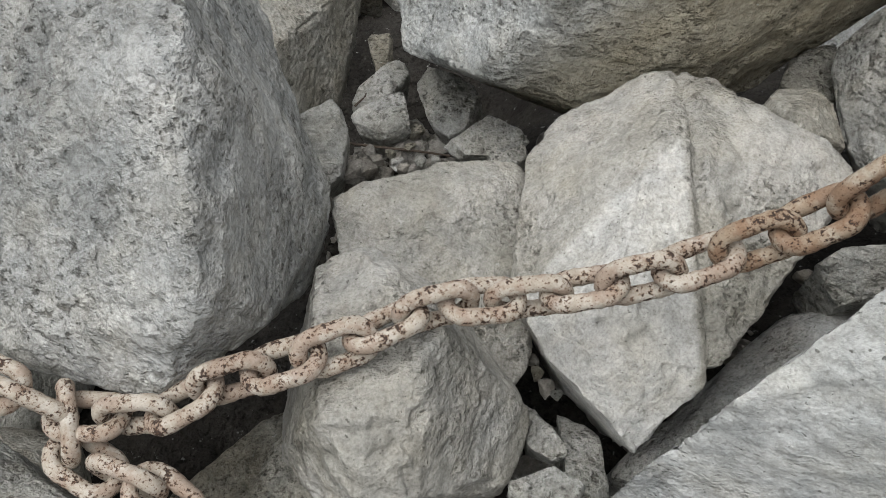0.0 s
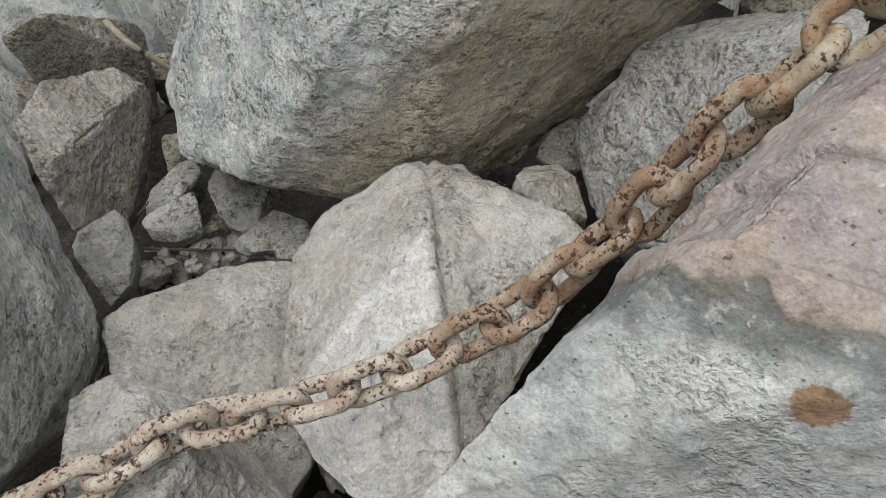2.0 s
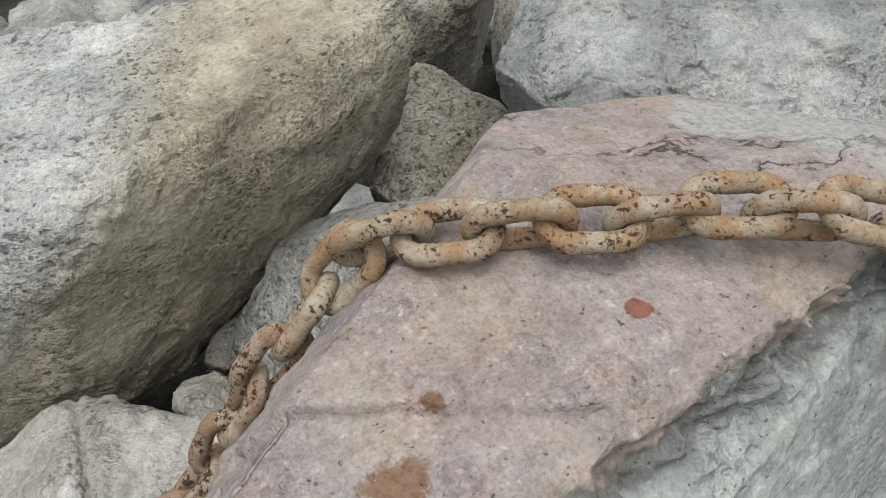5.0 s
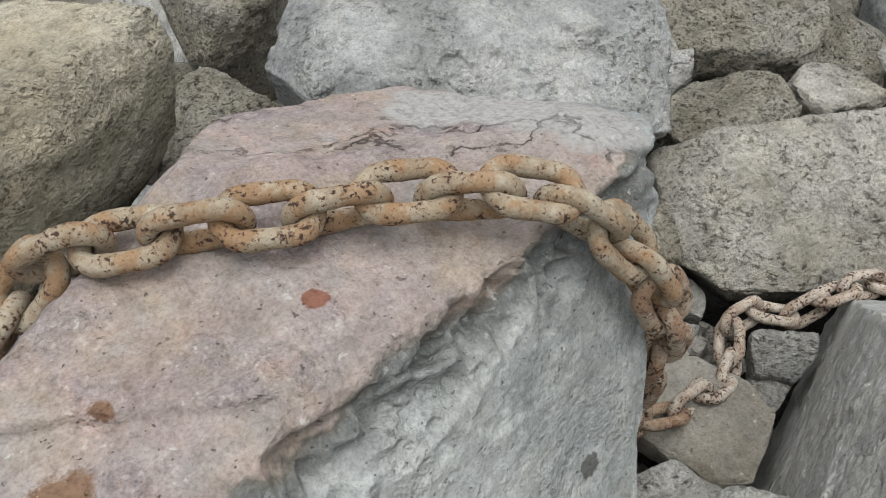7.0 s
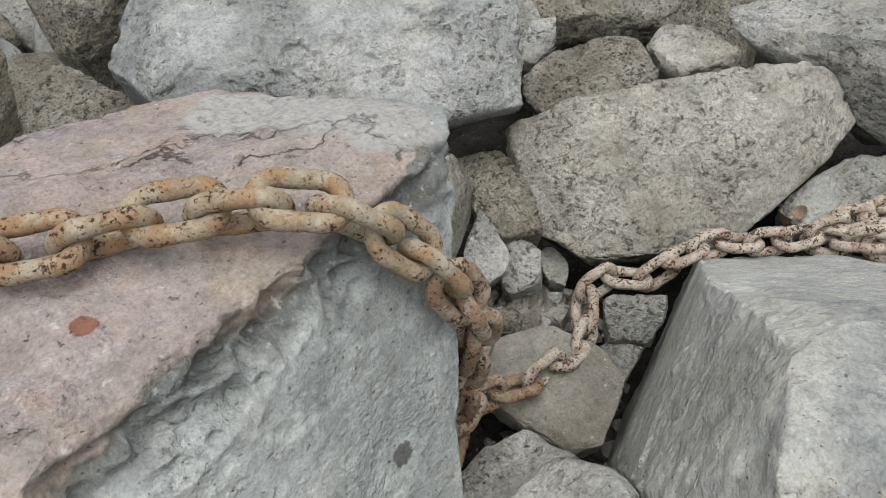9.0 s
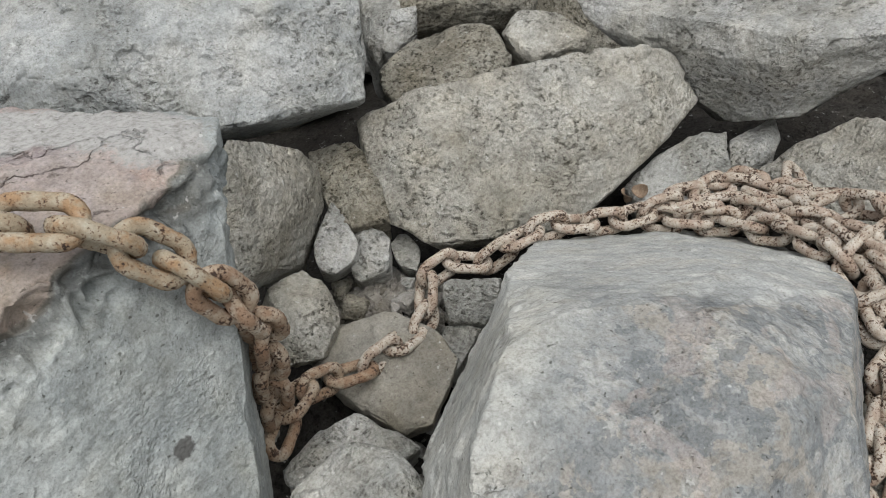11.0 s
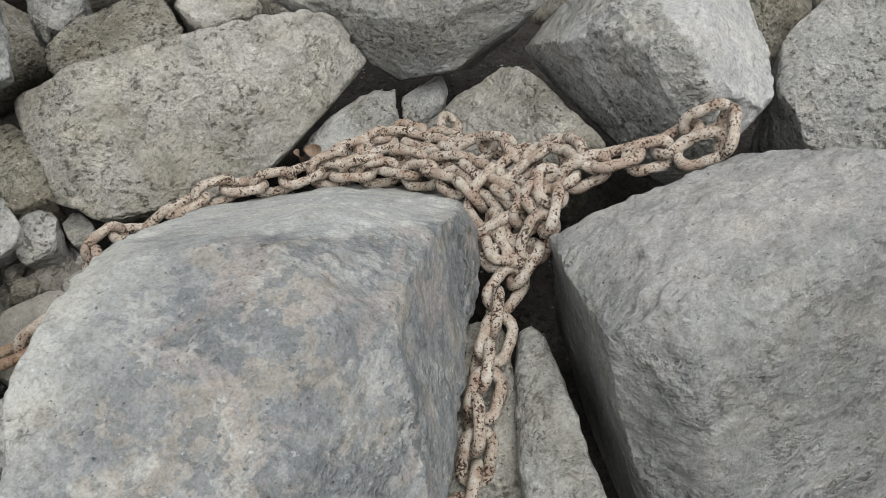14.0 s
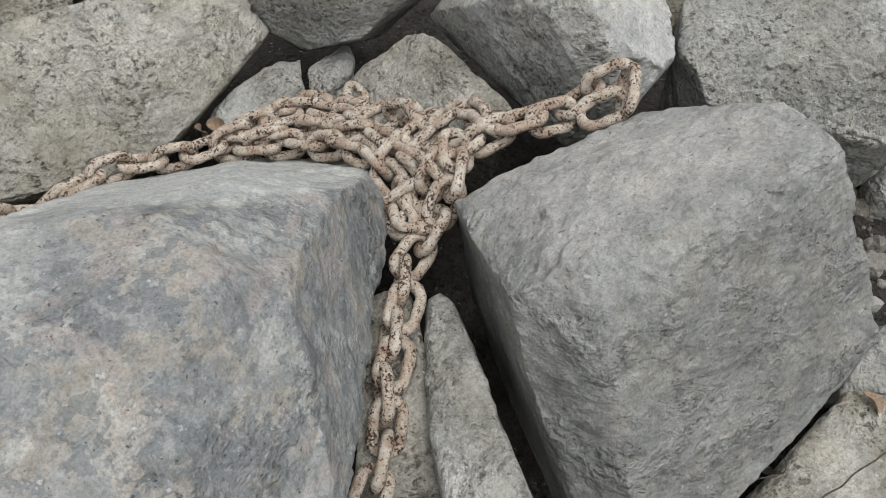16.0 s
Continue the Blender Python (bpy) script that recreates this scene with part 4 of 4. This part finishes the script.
# ---- riprap beyond, and gravel in the gaps ----
def outer_rocks():
    """The rest of the bank: tumbled boulders all round the place that the camera passes."""
    luck = np.random.RandomState(5)
    shapes = []
    for k in range(6):
        n = luck.normal(size=(13, 3))
        n /= np.linalg.norm(n, axis=1, keepdims=True)
        fac = [(math.degrees(math.atan2(a[1], a[0])), math.degrees(math.asin(a[2])), luck.uniform(0.24, 0.34)) for a in n]
        fac += [(z * 90, 0, 0.36) for z in range(4)] + [(0, 90, 0.3), (0, -90, 0.3)]
        v, f, _ = stone_shape(fac, 4, 0, 0.8, 400 + k)
        shapes.append(mesh_of("boulder", v, f, (LIME, WARM_LIME, TAN, BLUE, LIME, TAN)[k]))
    for gx in np.arange(-3.4, 7.6, 0.56):
        for gy in np.arange(-3.2, 6.4, 0.56):
            x, y = gx + luck.uniform(-0.15, 0.15), gy + luck.uniform(-0.15, 0.15)
            turn, size, k = luck.uniform(0, 360, 3), luck.uniform(0.75, 1.25), luck.randint(6)
            # unseen boulders reach nearer at low x, added to shade the gap there
            front = 0.32 if x < 0.1 else 0.1 if x < 0.4 else -0.2 if x < 1.2 else -1.0
            near = -0.95 < x < 2.6 and front < y < 2.75
            far = 2.5 <= x < 4.35 and -2.0 < y < 1.75
            if near or far or (x < 0.3 and 2.4 < y < 3.0 and x > -0.9):
                continue
            ob = new("boulder", shapes[k])
            z = float(ground_height(np.clip(x, -4, 7), np.clip(y, -4, 7))) + 0.14 * size - (0.35 if 0.9 < x < 2.6 and y < 3.5 and y > 2 else 0.0)
            ob.matrix_world = pose(x, y, z, *turn) @ Matrix.Scale(size, 4)
            tagged(ob, "weathered limestone boulder of the stone bank", "rock", group="boulders of the bank")


outer_rocks()


def gravel():
    """Loose chips of stone on the soil in the gaps, in one mesh."""
    luck = np.random.RandomState(9)
    d, f, _ = ball(2)
    vs, fs, n = [], [], 0
    for cx, cy, sx, sy, many in ((-0.1, 1.78, 0.22, 0.2, 420), (-0.02, 2.15, 0.25, 0.3, 260), (2.18, 0.93, 0.2, 0.16, 420), (1.75, 0.62, 0.12, 0.2, 60), (0.75, 1.12, 0.25, 0.2, 120),
                                 (0.22, 1.0, 0.12, 0.15, 60), (3.1, 0.42, 0.3, 0.25, 160), (3.6, -1.0, 0.35, 0.3, 260), (2.0, 0.62, 0.2, 0.1, 60)):
        for _ in range(many):
            x, y = luck.normal(cx, sx * 0.6), luck.normal(cy, sy * 0.6)
            size = 0.006 + 0.032 * luck.uniform() ** 3
            c = luck.normal(size=(9, 3))
            c /= np.linalg.norm(c, axis=1, keepdims=True)
            r = 1 / np.maximum((d @ (c / luck.uniform(0.5, 1, (9, 1))).T).max(1), 0.7)
            p = d * r[:, None] * size * luck.uniform(0.6, 1.2, 3)
            p += (x, y, float(soil_height(np.array([[x, y, 0.0]]))[0]) + size * 0.25)
            vs.append(p)
            fs.append(f + n)
            n += len(p)
    ob = new("gravel", mesh_of("gravel", np.concatenate(vs), np.concatenate(fs), CHIPS, smooth=False))
    tagged(ob, "loose grey stone chips on the soil", "gravel", kind="stuff")


gravel()


# ---- chains ----
WIRE, HALF, BEND = 0.0134, 0.0553, 0.0305


def link_mesh(mat):
    """One welded link: a round bar bent into a long loop, a little swollen at the bends."""
    v, f = [], []
    ring, along = 12, 36
    straight = HALF - BEND
    per = 2 * math.pi * BEND + 4 * straight
    for i in range(along):
        s = (i + 0.5) / along * per
        arc = math.pi * BEND
        if s < arc:
            a = s / BEND - math.pi / 2
            c, t = Vector((straight + BEND * math.cos(a), BEND * math.sin(a), 0)), a
        elif s < arc + 2 * straight:
            c, t = Vector((straight - (s - arc), BEND, 0)), math.pi / 2
        elif s < 2 * arc + 2 * straight:
            a = (s - arc - 2 * straight) / BEND + math.pi / 2
            c, t = Vector((-straight + BEND * math.cos(a), BEND * math.sin(a), 0)), a
        else:
            c, t = Vector((-straight + (s - 2 * arc - 2 * straight), -BEND, 0)), -math.pi / 2
        out = Vector((math.cos(t), math.sin(t), 0))
        for j in range(ring):
            b = 2 * math.pi * j / ring
            w = WIRE * (1 + 0.04 * math.sin(3 * i + 1.7 * j) + 0.05 * math.sin(0.9 * i))
            v.append(c + out * (w * math.cos(b)) + Vector((0, 0, w * math.sin(b))))
            f.append((i * ring + j, ((i + 1) % along) * ring + j, ((i + 1) % along) * ring + (j + 1) % ring, i * ring + (j + 1) % ring))
    return mesh_of("link", np.array(v), np.array(f), mat)


PALE_LINK, BROWN_LINK, OCHRE_LINK = link_mesh(PALE_RUST), link_mesh(BROWN_RUST), link_mesh(OCHRE_RUST)


def along(points, steps=24):
    """A smooth line through the points, as many close points."""
    p = np.array(points, float)
    p = np.concatenate([[2 * p[0] - p[1]], p, [2 * p[-1] - p[-2]]])
    u = np.linspace(0, 1, steps, endpoint=False)[:, None]
    out = []
    for a, b, c, d in zip(p, p[1:], p[2:], p[3:]):
        out.append(0.5 * (2 * b + (c - a) * u + (2 * a - 5 * b + 4 * c - d) * u ** 2 + (3 * b - a - 3 * c + d) * u ** 3))
    return np.concatenate(out + [p[-2:-1]])


def chain(label, points, anchors, leans, size=1.0, seed=0):
    """A chain of separate links along a line through the points. anchors: (point, number of the link that sits there);
    leans: (point, degrees by which even links turn about the line), odd links stand across them."""
    top = new("chain")
    top.location = points[0]
    base = Vector(points[0])
    luck = random.Random(seed)
    line = along(points)
    reach = np.concatenate([[0], np.cumsum(np.linalg.norm(np.diff(line, axis=0), axis=1))])
    knots = reach[::24]
    at = lambda s: Vector([float(np.interp(s, reach, line[:, a])) for a in range(3)])
    for i in range(anchors[-1][1] + 1):
        s = float(np.interp(i, [n for _, n in anchors], [knots[k] for k, _ in anchors]))
        lean = float(np.interp(s, [knots[k] for k, _ in leans], [v for _, v in leans]))
        x = (at(min(s + 0.035, reach[-1])) - at(max(s - 0.035, 0))).normalized()
        up = Vector((-0.38, -0.72, 0.58))
        z = (up - x * up.dot(x)).normalized()
        turn = lean - 90 * (i % 2) + luck.uniform(-10, 10)
        z = Matrix.Rotation(radians(turn), 3, x) @ z
        m = Matrix((x, z.cross(x), z)).transposed().to_4x4()
        p = at(s)
        ob = new("link", OCHRE_LINK if 0.8 < p.x < 1.6 else BROWN_LINK if 0.42 < p.x < 1.95 else PALE_LINK)
        ob.parent = top
        ob.matrix_basis = Matrix.Translation(p - base) @ m @ Matrix.Scale(size, 4)
    return tagged(top, label, "chain")


chain("rusty steel chain draped over the pink boulder and gaps",
      [(-0.721, 0.811, 0.326), (-0.651, 0.792, 0.31), (-0.581, 0.773, 0.293), (-0.531, 0.77, 0.258), (-0.46, 0.768, 0.264), (-0.372, 0.766, 0.283), (-0.302, 0.789, 0.318), (-0.236, 0.804, 0.332), (-0.105, 0.832, 0.369), (0.02, 0.888, 0.39), (0.158, 0.91, 0.393), (0.317, 0.904, 0.443), (0.427, 0.92, 0.48), (0.558, 0.914, 0.566), (0.629, 0.903, 0.66), (0.684, 0.891, 0.722), (0.724, 0.869, 0.817), (0.794, 0.839, 0.927), (0.868, 0.815, 1.03), (0.91, 0.785, 1.075), (0.977, 0.744, 1.09), (1.05, 0.705, 1.1), (1.124, 0.671, 1.106), (1.202, 0.646, 1.1), (1.28, 0.614, 1.113), (1.344, 0.575, 1.102), (1.409, 0.537, 1.108), (1.467, 0.51, 1.064), (1.526, 0.493, 1.012), (1.567, 0.485, 0.95), (1.6, 0.478, 0.898), (1.635, 0.498, 0.83), (1.664, 0.52, 0.765), (1.676, 0.555, 0.69), (1.693, 0.638, 0.449)],
      [(0, 0), (9, 10), (10, 12), (11, 14), (18, 24), (19, 25), (20, 26), (21, 27), (22, 28), (23, 29), (24, 30), (25, 31), (26, 32), (27, 33), (28, 34), (29, 35), (30, 36), (31, 37), (32, 38), (34, 43)], [(0, 45), (13, 45), (17, 30), (19, -20), (26, -20), (34, 30)], seed=1, size=1.0)
chain("speckled chain crossing a flat slab beside the block",
      [(1.7, 0.652, 0.353), (1.778, 0.7, 0.369), (1.864, 0.71, 0.348), (1.935, 0.69, 0.34), (2.011, 0.685, 0.35), (2.14, 0.71, 0.34), (2.172, 0.737, 0.35), (2.217, 0.778, 0.389), (2.291, 0.771, 0.404), (2.357, 0.719, 0.394), (2.42, 0.69, 0.436), (2.524, 0.663, 0.443), (2.62, 0.615, 0.429), (2.7, 0.57, 0.421), (2.779, 0.524, 0.434), (2.868, 0.493, 0.439)],
      [(0, 0), (15, 17)], [(0, 30)], seed=2, size=0.95)
chain("pale crusted chain lying on top of the heap",
      [(2.868, 0.498, 0.439), (2.921, 0.46, 0.445), (2.976, 0.415, 0.451), (2.979, 0.322, 0.464), (2.948, 0.22, 0.488), (2.884, 0.111, 0.517), (2.843, 0.022, 0.527), (2.82, -0.045, 0.525)],
      [(0, 0), (7, 9)], [(0, 30)], seed=3, size=0.95)
chain("pale crusted chain running along the block edge",
      [(2.781, 0.507, 0.412), (2.81, 0.431, 0.42), (2.856, 0.371, 0.43), (2.859, 0.281, 0.451), (2.863, 0.196, 0.483), (2.827, 0.106, 0.506), (2.789, 0.025, 0.508), (2.751, -0.045, 0.495), (2.687, -0.105, 0.501)],
      [(0, 0), (8, 10)], [(0, 20)], seed=4, size=0.95)
chain("speckled rusty chain looped across the heap",
      [(2.839, 0.435, 0.438), (2.906, 0.372, 0.449), (2.914, 0.267, 0.476), (2.915, 0.173, 0.506), (2.967, 0.141, 0.527), (2.972, 0.065, 0.557), (2.913, -0.001, 0.566), (2.875, 0.021, 0.546), (2.837, 0.027, 0.533)],
      [(0, 0), (8, 9)], [(0, 60)], seed=5, size=0.95)
chain("short end of speckled chain on the heap",
      [(2.935, 0.472, 0.441), (3.004, 0.456, 0.447), (3.014, 0.386, 0.454), (3.014, 0.301, 0.467), (3.027, 0.239, 0.487)],
      [(0, 0), (4, 5)], [(0, 10)], seed=6, size=0.95)
chain("knotted rusty chain over the dark gap",
      [(2.869, 0.054, 0.528), (2.852, -0.017, 0.542), (2.796, -0.092, 0.56), (2.765, -0.137, 0.568), (2.742, -0.112, 0.532), (2.723, -0.069, 0.508), (2.676, -0.091, 0.493), (2.69, -0.146, 0.503)],
      [(0, 0), (7, 7)], [(0, 50)], seed=7, size=0.95)
chain("speckled chain loop at the back of the heap",
      [(2.911, -0.01, 0.562), (2.961, -0.031, 0.583), (3.0, -0.059, 0.599), (2.946, -0.135, 0.622), (2.909, -0.179, 0.637)],
      [(0, 0), (4, 4)], [(0, 0)], seed=8, size=0.95)
chain("pale crusted chain ending on the grey boulder",
      [(2.783, -0.12, 0.572), (2.818, -0.131, 0.602), (2.843, -0.182, 0.626), (2.887, -0.221, 0.65), (2.923, -0.263, 0.672), (2.965, -0.313, 0.671), (3.016, -0.342, 0.69), (3.053, -0.379, 0.726), (3.074, -0.411, 0.75), (3.031, -0.449, 0.728), (3.005, -0.409, 0.7)],
      [(0, 0), (10, 8)], [(0, 20)], seed=9, size=0.95)
chain("rusty chain hanging down the cleft between boulders",
      [(2.817, -0.151, 0.611), (2.756, -0.187, 0.588), (2.722, -0.178, 0.537), (2.68, -0.179, 0.494), (2.626, -0.166, 0.462), (2.559, -0.175, 0.447), (2.509, -0.216, 0.435), (2.446, -0.22, 0.411), (2.398, -0.262, 0.395), (2.342, -0.27, 0.377), (2.307, -0.305, 0.355), (2.281, -0.313, 0.308), (2.233, -0.331, 0.281), (2.183, -0.345, 0.271)],
      [(0, 0), (13, 12)], [(0, 10)], seed=10, size=0.95)
chain("rusty chain branch dropping into the dark gap",
      [(-0.53, 0.761, 0.249), (-0.522, 0.732, 0.226), (-0.485, 0.709, 0.21), (-0.44, 0.701, 0.21), (-0.392, 0.678, 0.208), (-0.352, 0.655, 0.191), (-0.317, 0.629, 0.168)],
      [(0, 0), (6, 4)], [(0, 40)], seed=11, size=1.0)
chain("pale link standing upright on the chain heap",
      [(2.968, 0.251, 0.472), (3.088, 0.323, 0.467)],
      [(0, 0), (1, 1)], [(0, 90)], seed=12, size=0.95)



# ---- small things in the gaps ----
def rod(points, radius, tip):
    """A crooked round rod along the points, tapering from radius to tip."""
    line = along(points, 6)
    n, ring, v = len(line), 7, []
    for i, c in enumerate(line):
        t = Vector(line[min(i + 1, n - 1)] - line[max(i - 1, 0)]).normalized()
        a = t.orthogonal().normalized()
        b = t.cross(a)
        r = (radius + (tip - radius) * i / (n - 1)) * (1 + 0.12 * math.sin(2.3 * i))
        v += [Vector(c) + (a * math.cos(u) + b * math.sin(u)) * r for u in (2 * math.pi * j / ring for j in range(ring))]
    f = [(i * ring + j, i * ring + (j + 1) % ring, (i + 1) * ring + (j + 1) % ring, (i + 1) * ring + j) for i in range(n - 1) for j in range(ring)]
    return np.array(v), np.array(f)


def twig(points, radius, tip, mat, label):
    v, f = rod(points, radius, tip)
    return tagged(new("twig", mesh_of("twig", v, f, mat)), label, "twig")


def dry_leaf(at, size, turn, curl, label):
    """A curled dead leaf with a raised midrib and a ragged rim."""
    luck = random.Random(int(size * 9000))
    v, f = [], []
    rows, cols = 12, 9
    for i in range(rows):
        u = i / (rows - 1)
        half = 0.42 * math.sin(math.pi * (0.06 + 0.9 * u)) ** 0.8
        for j in range(cols):
            w = (j / (cols - 1) * 2 - 1)
            a = w * half * curl
            r = half / max(curl * half, 0.2)
            v.append((u - 0.5, math.sin(a) * r * (1 + 0.06 * luck.uniform(-1, 1)), (1 - math.cos(a)) * r + 0.12 * math.sin(3 * u) - 0.03 * (j == 4) + 0.015 * luck.uniform(-1, 1)))
    f = [(i * cols + j, i * cols + j + 1, (i + 1) * cols + j + 1, (i + 1) * cols + j) for i in range(rows - 1) for j in range(cols - 1)]
    ob = new("dry_leaf", mesh_of("dry_leaf", np.array(v) * size, np.array(f), DEAD_LEAF))
    ob.matrix_world = pose(*at, *turn)
    thick = ob.modifiers.new("thickness", "SOLIDIFY")
    thick.thickness = 0.0008
    return tagged(ob, label, "leaf")


def fragment(x, y, z, size, seed):
    """A sharp broken piece of stone."""
    luck = np.random.RandomState(seed)
    n = luck.normal(size=(9, 3))
    n /= np.linalg.norm(n, axis=1, keepdims=True)
    fac = [(math.degrees(math.atan2(a[1], a[0])), math.degrees(math.asin(a[2])), size * luck.uniform(0.55, 1.0)) for a in n]
    fac += [(q * 90 + 20, 0, size * luck.uniform(0.8, 1.1)) for q in range(4)] + [(0, 90, size * 0.62), (0, -90, size * 0.6)]
    v, f, _ = stone_shape(fac, 4, 0, 0.3, seed, (), 6, 0.8)
    ob = new("stone", mesh_of("stone", v, f, (CHIPS, LIME, TAN, CHIPS)[seed % 4]))
    ob.location = x, y, z
    return tagged(ob, "sharp broken fragment of limestone lying in a gap", "rock", group="fragments in the gaps")


twig([(-0.247, 1.838, 0.000), (-0.152, 1.808, 0.010), (-0.064, 1.809, 0.000), (0.024, 1.804, -0.010), (0.098, 1.816, -0.030)], 0.0042, 0.0022, BARK, "thin brown twig lying on gravel between boulders")
twig([(-0.213, 1.765, 0.164), (-0.189, 1.772, 0.186), (-0.185, 1.779, 0.193)], 0.003, 0.0015, BARK, "short dark twig leaning on a stone")
twig([(-0.405, 2.619, 0.291), (-0.339, 2.568, 0.238), (-0.288, 2.574, 0.188), (-0.236, 2.593, 0.123), (-0.183, 2.623, 0.040)], 0.0115, 0.0095, STICK, "bleached driftwood stick wedged behind boulders")
twig([(2.712, -0.952, 0.115), (2.736, -0.977, 0.118), (2.754, -0.998, 0.122), (2.767, -1.001, 0.128), (2.783, -0.994, 0.132), (2.793, -0.982, 0.128)], 0.0014, 0.0009, BARK, "fine curled dark stem beside the grey block")
# a round strand stands in for the slab's dark crack
twig([(2.714, -1.074, 0.115), (2.754, -1.090, 0.115), (2.793, -1.114, 0.115), (2.839, -1.130, 0.115), (2.890, -1.158, 0.115), (2.934, -1.180, 0.115), (3.006, -1.226, 0.115), (3.048, -1.267, 0.115)], 0.0022, 0.0016, BARK, "thin black strand drawn for the crack across a pale slab")
dry_leaf((3.045, -1.123, 0.125), 0.062, (20, -25, 60), 3.2, "curled brown dry leaf on a pale slab")
dry_leaf((2.845, 0.625, 0.415), 0.05, (70, 20, -30), 1.6, "crumpled brown dry leaf stuck under a boulder")
dry_leaf((2.80, 0.645, 0.405), 0.055, (40, 60, 20), 2.4, "crumpled brown dry leaf stuck under a boulder")
for i, place in enumerate([(2.106, 1.025, 0.285, 0.030),
                          (2.168, 0.935, 0.285, 0.027),
                          (2.218, 0.950, 0.285, 0.020),
                          (2.244, 0.909, 0.285, 0.023),
                          (2.070, 0.922, 0.285, 0.041),
                          (2.197, 0.857, 0.285, 0.034),
                          (2.119, 0.926, 0.285, 0.015),
                          (2.143, 0.884, 0.285, 0.013),
                          (2.150, 0.994, 0.285, 0.012),
                          (2.156, 0.853, 0.285, 0.016),
                          (2.233, 0.867, 0.285, 0.016),
                          (2.185, 0.996, 0.285, 0.014),
                          (2.085, 0.981, 0.285, 0.015),
                          (2.281, 0.901, 0.285, 0.018),
                          (-0.189, 1.728, 0.000, 0.030),
                          (-0.119, 1.754, 0.000, 0.026),
                          (-0.087, 1.824, 0.000, 0.022),
                          (-0.206, 1.751, 0.000, 0.022),
                          (-0.167, 1.769, 0.000, 0.019),
                          (-0.055, 1.768, 0.000, 0.019),
                          (-0.137, 1.797, -0.000, 0.015),
                          (-0.096, 1.731, -0.000, 0.017),
                          (-0.225, 1.727, 0.000, 0.026),
                          (-0.018, 1.769, 0.000, 0.015),
                          (-0.076, 1.893, 0.000, 0.027),
                          (-0.189, 1.800, 0.000, 0.022),
                          (3.936, -0.962, 0.120, 0.043),
                          (3.746, -1.019, 0.120, 0.033),
                          (4.039, -0.960, 0.120, 0.027),
                          (3.569, -1.057, 0.120, 0.046),
                          (3.250, -1.059, 0.120, 0.028),
                          (3.395, -1.067, 0.120, 0.029),
                          (0.209, 1.085, 0.000, 0.017),
                          (0.223, 1.043, 0.000, 0.020),
                          (0.199, 1.113, 0.000, 0.013),
                          (0.244, 1.031, 0.000, 0.013),
                          (0.774, 1.239, 0.100, 0.017),
                          (0.760, 1.271, 0.100, 0.023),
                          (0.800, 1.289, 0.100, 0.017),
                          (0.797, 1.224, 0.100, 0.020)]):
    fragment(*place, 50 + i)
